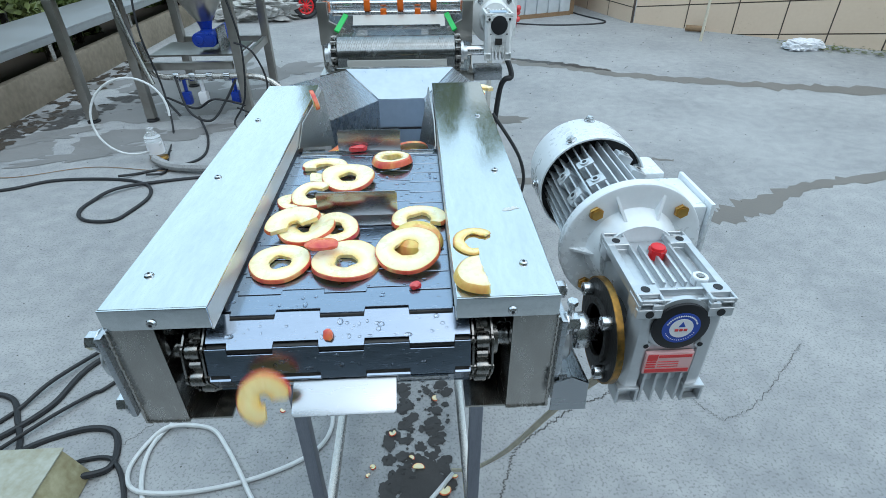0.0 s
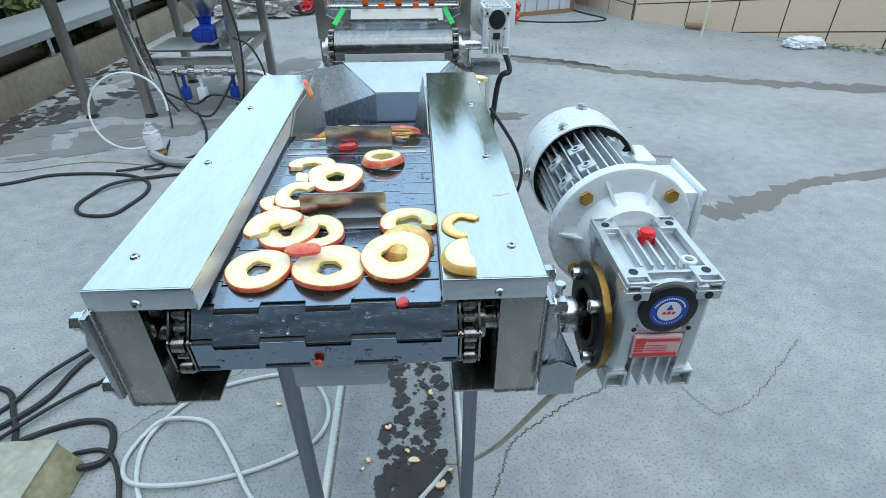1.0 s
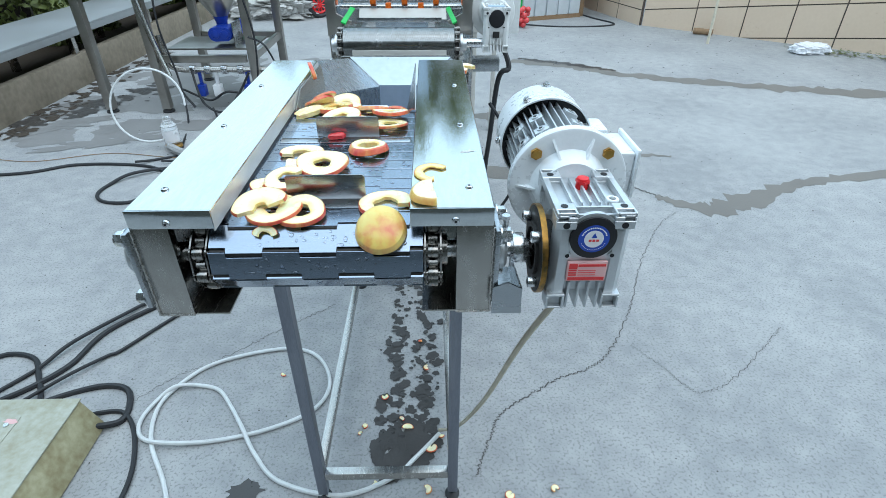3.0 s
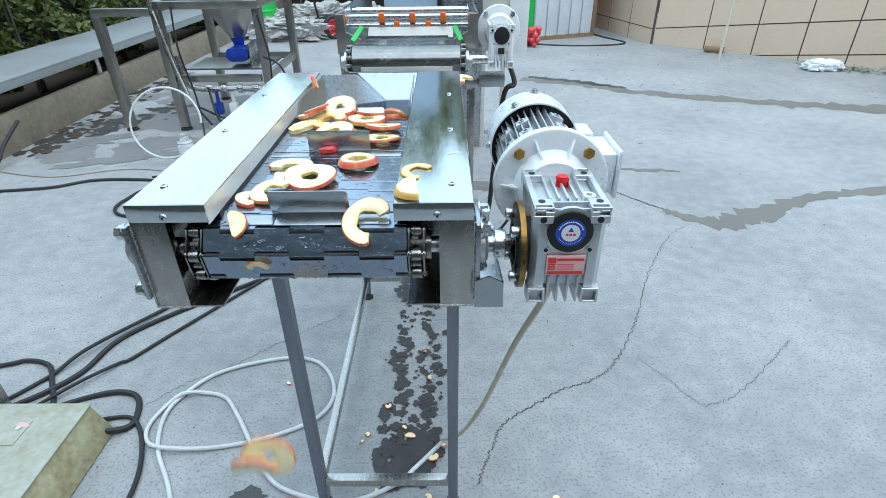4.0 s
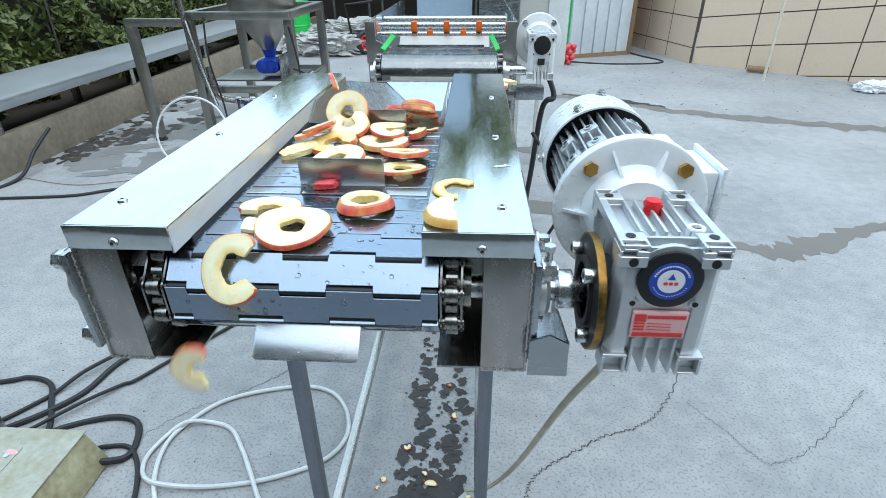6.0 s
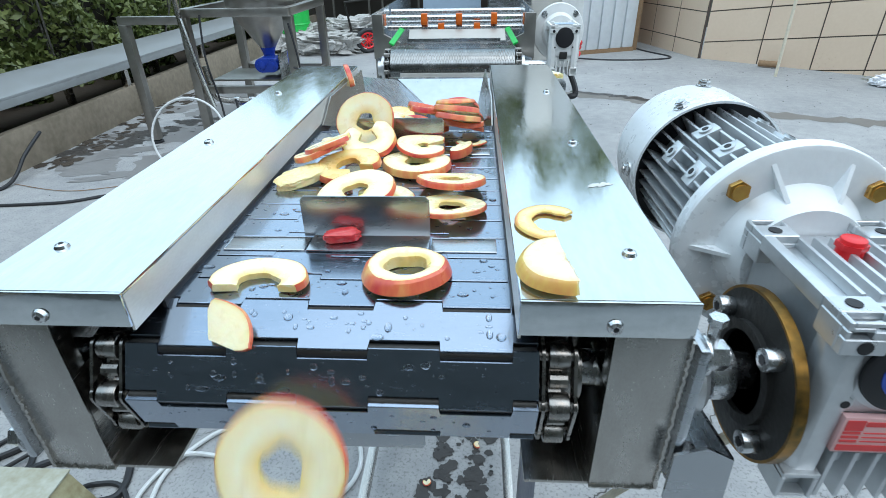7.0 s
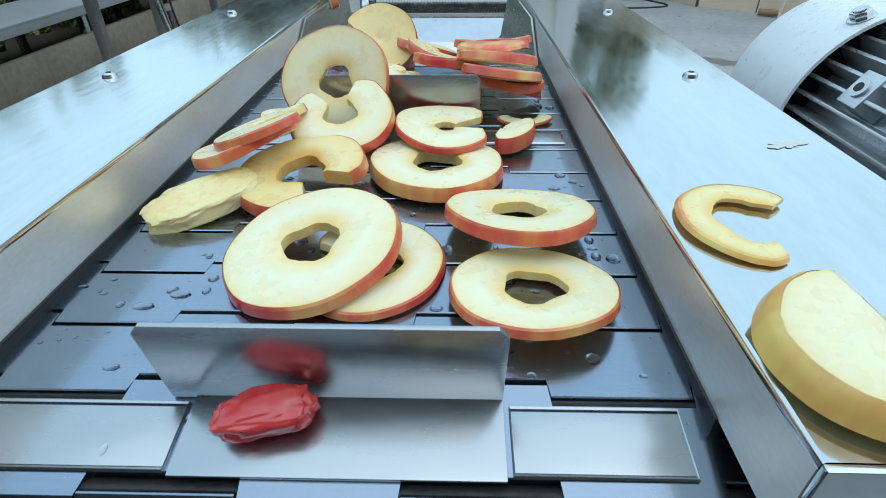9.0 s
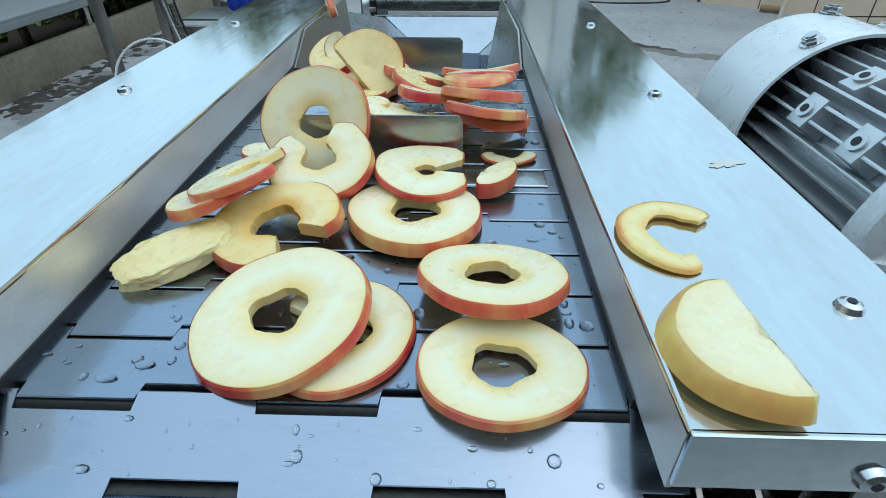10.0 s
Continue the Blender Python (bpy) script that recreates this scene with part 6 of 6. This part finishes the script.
for x, y, z in ((-0.135, 2.285, 1.150), (0.02, 2.285, 1.150), (0.175, 2.285, 1.150), (-0.06, 2.285, 1.110), (0.10, 2.285, 1.110)):
    bm = B()
    box(bm, x - 0.014, x + 0.014, y - 0.012, y + 0.03, z - 0.028, z + 0.018, 0.004)
    cyl(bm, (x, y - 0.014, z - 0.01), (x, y + 0.0, z - 0.01), 0.010, 12)
    part("spray_nozzle", bm, M_orange, wm, "orange plastic spray nozzle")
bm = B()
prism(bm, [(2.20, 1.066), (2.205, 1.064), (2.27, 1.102), (2.265, 1.106)], "x", -0.20, 0.225)
part("flap_plate", bm, M_satin, wm, "sloping steel plate over the mesh belt")
bm = B()
box(bm, -0.20, 0.20, 2.15, 2.155, 1.062, 1.082, 0.001)
part("cross_plate", bm, M_plate, wm)
# its gear motor
g2, b2, c2 = gear_motor("gear_motor", "white painted worm gear motor on the washing machine", M_white, M_white, pose(0.447, 2.0, 1.10) @ Matrix.Diagonal((1.25, 1.25, 1.35, 1)))
bm = B()
lathe(bm, [(0.0, 0.118), (0.05, 0.12), (0.058, 0.14), (0.082, 0.1445), (0.0845, 0.148), (0.0845, 0.158), (0.083, 0.16), (0.06, 0.161), (0.06, 0.33), (0.05, 0.36)], (0, 0, 0), "y", 48)
fl2 = part("flange", bm, M_white, g2)
for a in (45, 135):
    c, s_ = math.cos(radians(a)), math.sin(radians(a))
    bolt(fl2, (0.0705 * c, 0.1445, 0.0705 * s_), (0, -1, 0), 0.009, 0.006)
bm = B()
cyl(bm, (-0.115, 0.05, -0.085), (-0.045, 0.05, -0.085), 0.016, 16)
part("output_shaft", bm, M_bolt, g2)
bm = B()
box(bm, -0.012, 0.012, 0.001, 0.006, -0.06, -0.04, 0.001)
part("rating_plate", bm, M_iron, b2)
bm = B()
box(bm, -0.03, 0.03, 0.02, 0.06, 0.0345, 0.036, 0.0005)
part("paper_label", bm, M_bluepanel, b2)
bm = B()
box(bm, 0.345, 0.47, 2.0, 2.08, 0.868, 0.925, 0.003)
part("motor_bracket", bm, M_plate, wm)
cable("cable", [(0.50, 2.15, 0.95), (0.53, 2.1, 0.86), (0.48, 2.1, 0.8), (0.45, 2.15, 0.4), (0.40, 2.2, 0.02), (0.2, 2.6, 0.01)], 0.013, M_rubber, "black motor cable hanging beside the washing machine")
cable("cable", [(0.42, 1.9, 0.75), (0.55, 1.85, 0.55), (0.58, 1.9, 0.35), (0.50, 2.0, 0.1), (0.45, 2.1, 0.01)], 0.008, M_rubber, "thin black cable hanging under the washing machine")
# tanks and panels of the same line farther back
bm = B()
box(bm, -0.26, 0.13, 3.65, 3.72, 0.0, 2.2, 0.006)
tagged(part("blue_panel", bm, M_bluepanel), "pale blue sheet metal panel behind the washing machine", "panel")
wb = thing("white_barrel", "white plastic barrel on the machine line", "barrel")
bm = B()
lathe(bm, [(0.15, 1.24), (0.155, 1.25), (0.155, 1.30), (0.15, 1.31), (0.155, 1.33), (0.155, 1.9)], (0.33, 3.7, 0), "z", 32)
part("barrel_shell", bm, M_white, wb)
bm = B()
box(bm, 0.18, 0.48, 3.55, 3.85, 0.0, 1.238, 0.006)
part("barrel_stand", bm, M_plate, wb)
bm = B()
box(bm, 0.455, 0.645, 3.50, 3.62, 0.76, 2.2, 0.006)
for x in (0.475, 0.625):
    box(bm, x - 0.015, x + 0.015, 3.535, 3.585, 0.0, 0.7595, 0.002)
sc_ = thing("steel_cabinet", "brownish stainless steel cabinet with a white side panel", "cabinet")
part("cabinet_body", bm, M_lip, sc_)
bm = B()
box(bm, 0.646, 0.785, 3.48, 3.52, 0.755, 2.2, 0.004)
part("white_panel", bm, M_white, sc_)

# ---- far clutter ----
bagn = thing("net_bag", "net bag full of red apples by the container", "bag of apples")
rnd = random.Random(12)
for k in range(26):
    bm = B()
    bmesh.ops.create_uvsphere(bm, u_segments=12, v_segments=8, radius=0.042)
    part("apple", bm, M_peel, bagn, m=pose(1.50 + rnd.uniform(-0.12, 0.12), 7.9 + rnd.uniform(-0.1, 0.1), 0.045 + 0.065 * (k // 7)))
cart = thing("hand_cart", "small cart with a red wheel and black tyre", "cart")
bm = B()
wx, wy = -1.63, 8.75
pts = [(wx + 0.15 * math.cos(a), wy + 0.08 * math.cos(a), 0.19 + 0.16 * math.sin(a)) for a in [2 * math.pi * k / 28 for k in range(28)]]
tube(bm, pts, 0.035, 10, True)
part("tyre", bm, M_rubber, cart)
bm = B()
tube(bm, [(wx + 0.105 * math.cos(a), wy + 0.055 * math.cos(a), 0.19 + 0.115 * math.sin(a)) for a in [2 * math.pi * k / 24 for k in range(24)]], 0.016, 8, True)
for a in range(0, 180, 36):
    c, s_ = math.cos(radians(a)), math.sin(radians(a))
    tube(bm, [(wx - 0.1 * c, wy - 0.05 * c, 0.19 - 0.11 * s_), (wx + 0.1 * c, wy + 0.05 * c, 0.19 + 0.11 * s_)], 0.010, 6)
part("rim", bm, M_red, cart)
bm = B()
box(bm, wx - 0.5, wx + 0.35, wy + 0.15, wy + 0.7, 0.25, 0.31, 0.01)
tube(bm, [(wx - 0.3, wy + 0.2, 0.3), (wx - 0.35, wy + 0.1, 0.75), (wx + 0.1, wy + 0.1, 0.8)], 0.02, 8)
part("cart_frame", bm, M_iron, cart)
for i, (x, y, sx, sy, sz) in enumerate(((-2.35, 8.9, 0.55, 0.4, 0.16), (-1.95, 9.4, 0.5, 0.35, 0.24), (-2.9, 9.3, 0.5, 0.45, 0.2), (-1.3, 9.7, 0.3, 0.3, 0.2))):
    tp = chunk("tarpaulin", 40 + i, sx, sy, sz, M_tarp, "dusty grey crumpled tarpaulin heap", "tarpaulin", 0.9)
    tp.matrix_basis = pose(x, y, 0)
bar = thing("green_drum", "green plastic drum behind the pump stand", "drum")
bm = B()
lathe(bm, [(0.25, 0.0), (0.27, 0.02), (0.27, 0.40), (0.28, 0.42), (0.27, 0.44), (0.27, 0.80), (0.25, 0.84)], (-2.93, 9.1, 0), "z", 32)
part("drum_shell", bm, M_green, bar)
rk = thing("brick_stack", "small stack of red bricks in the workshop shade", "bricks")
for k in range(8):
    bm = B()
    box(bm, 0, 0.22, 0, 0.1, 0, 0.055, 0.004)
    part("brick", bm, M_rust, rk, m=pose(-2.0 + 0.24 * (k % 3), 10.6, 0.06 * (k // 3)))


def motions():
    """Key all that moves."""
    for ob, k in SLATS:
        rows = []
        for i in range(51):
            t = i * 0.2
            rows.append((t, slat_pose(slat_start(k, t))))
        walk(ob, rows)
    for ob, rows in MOVERS:
        walk(ob, rows)


motions()
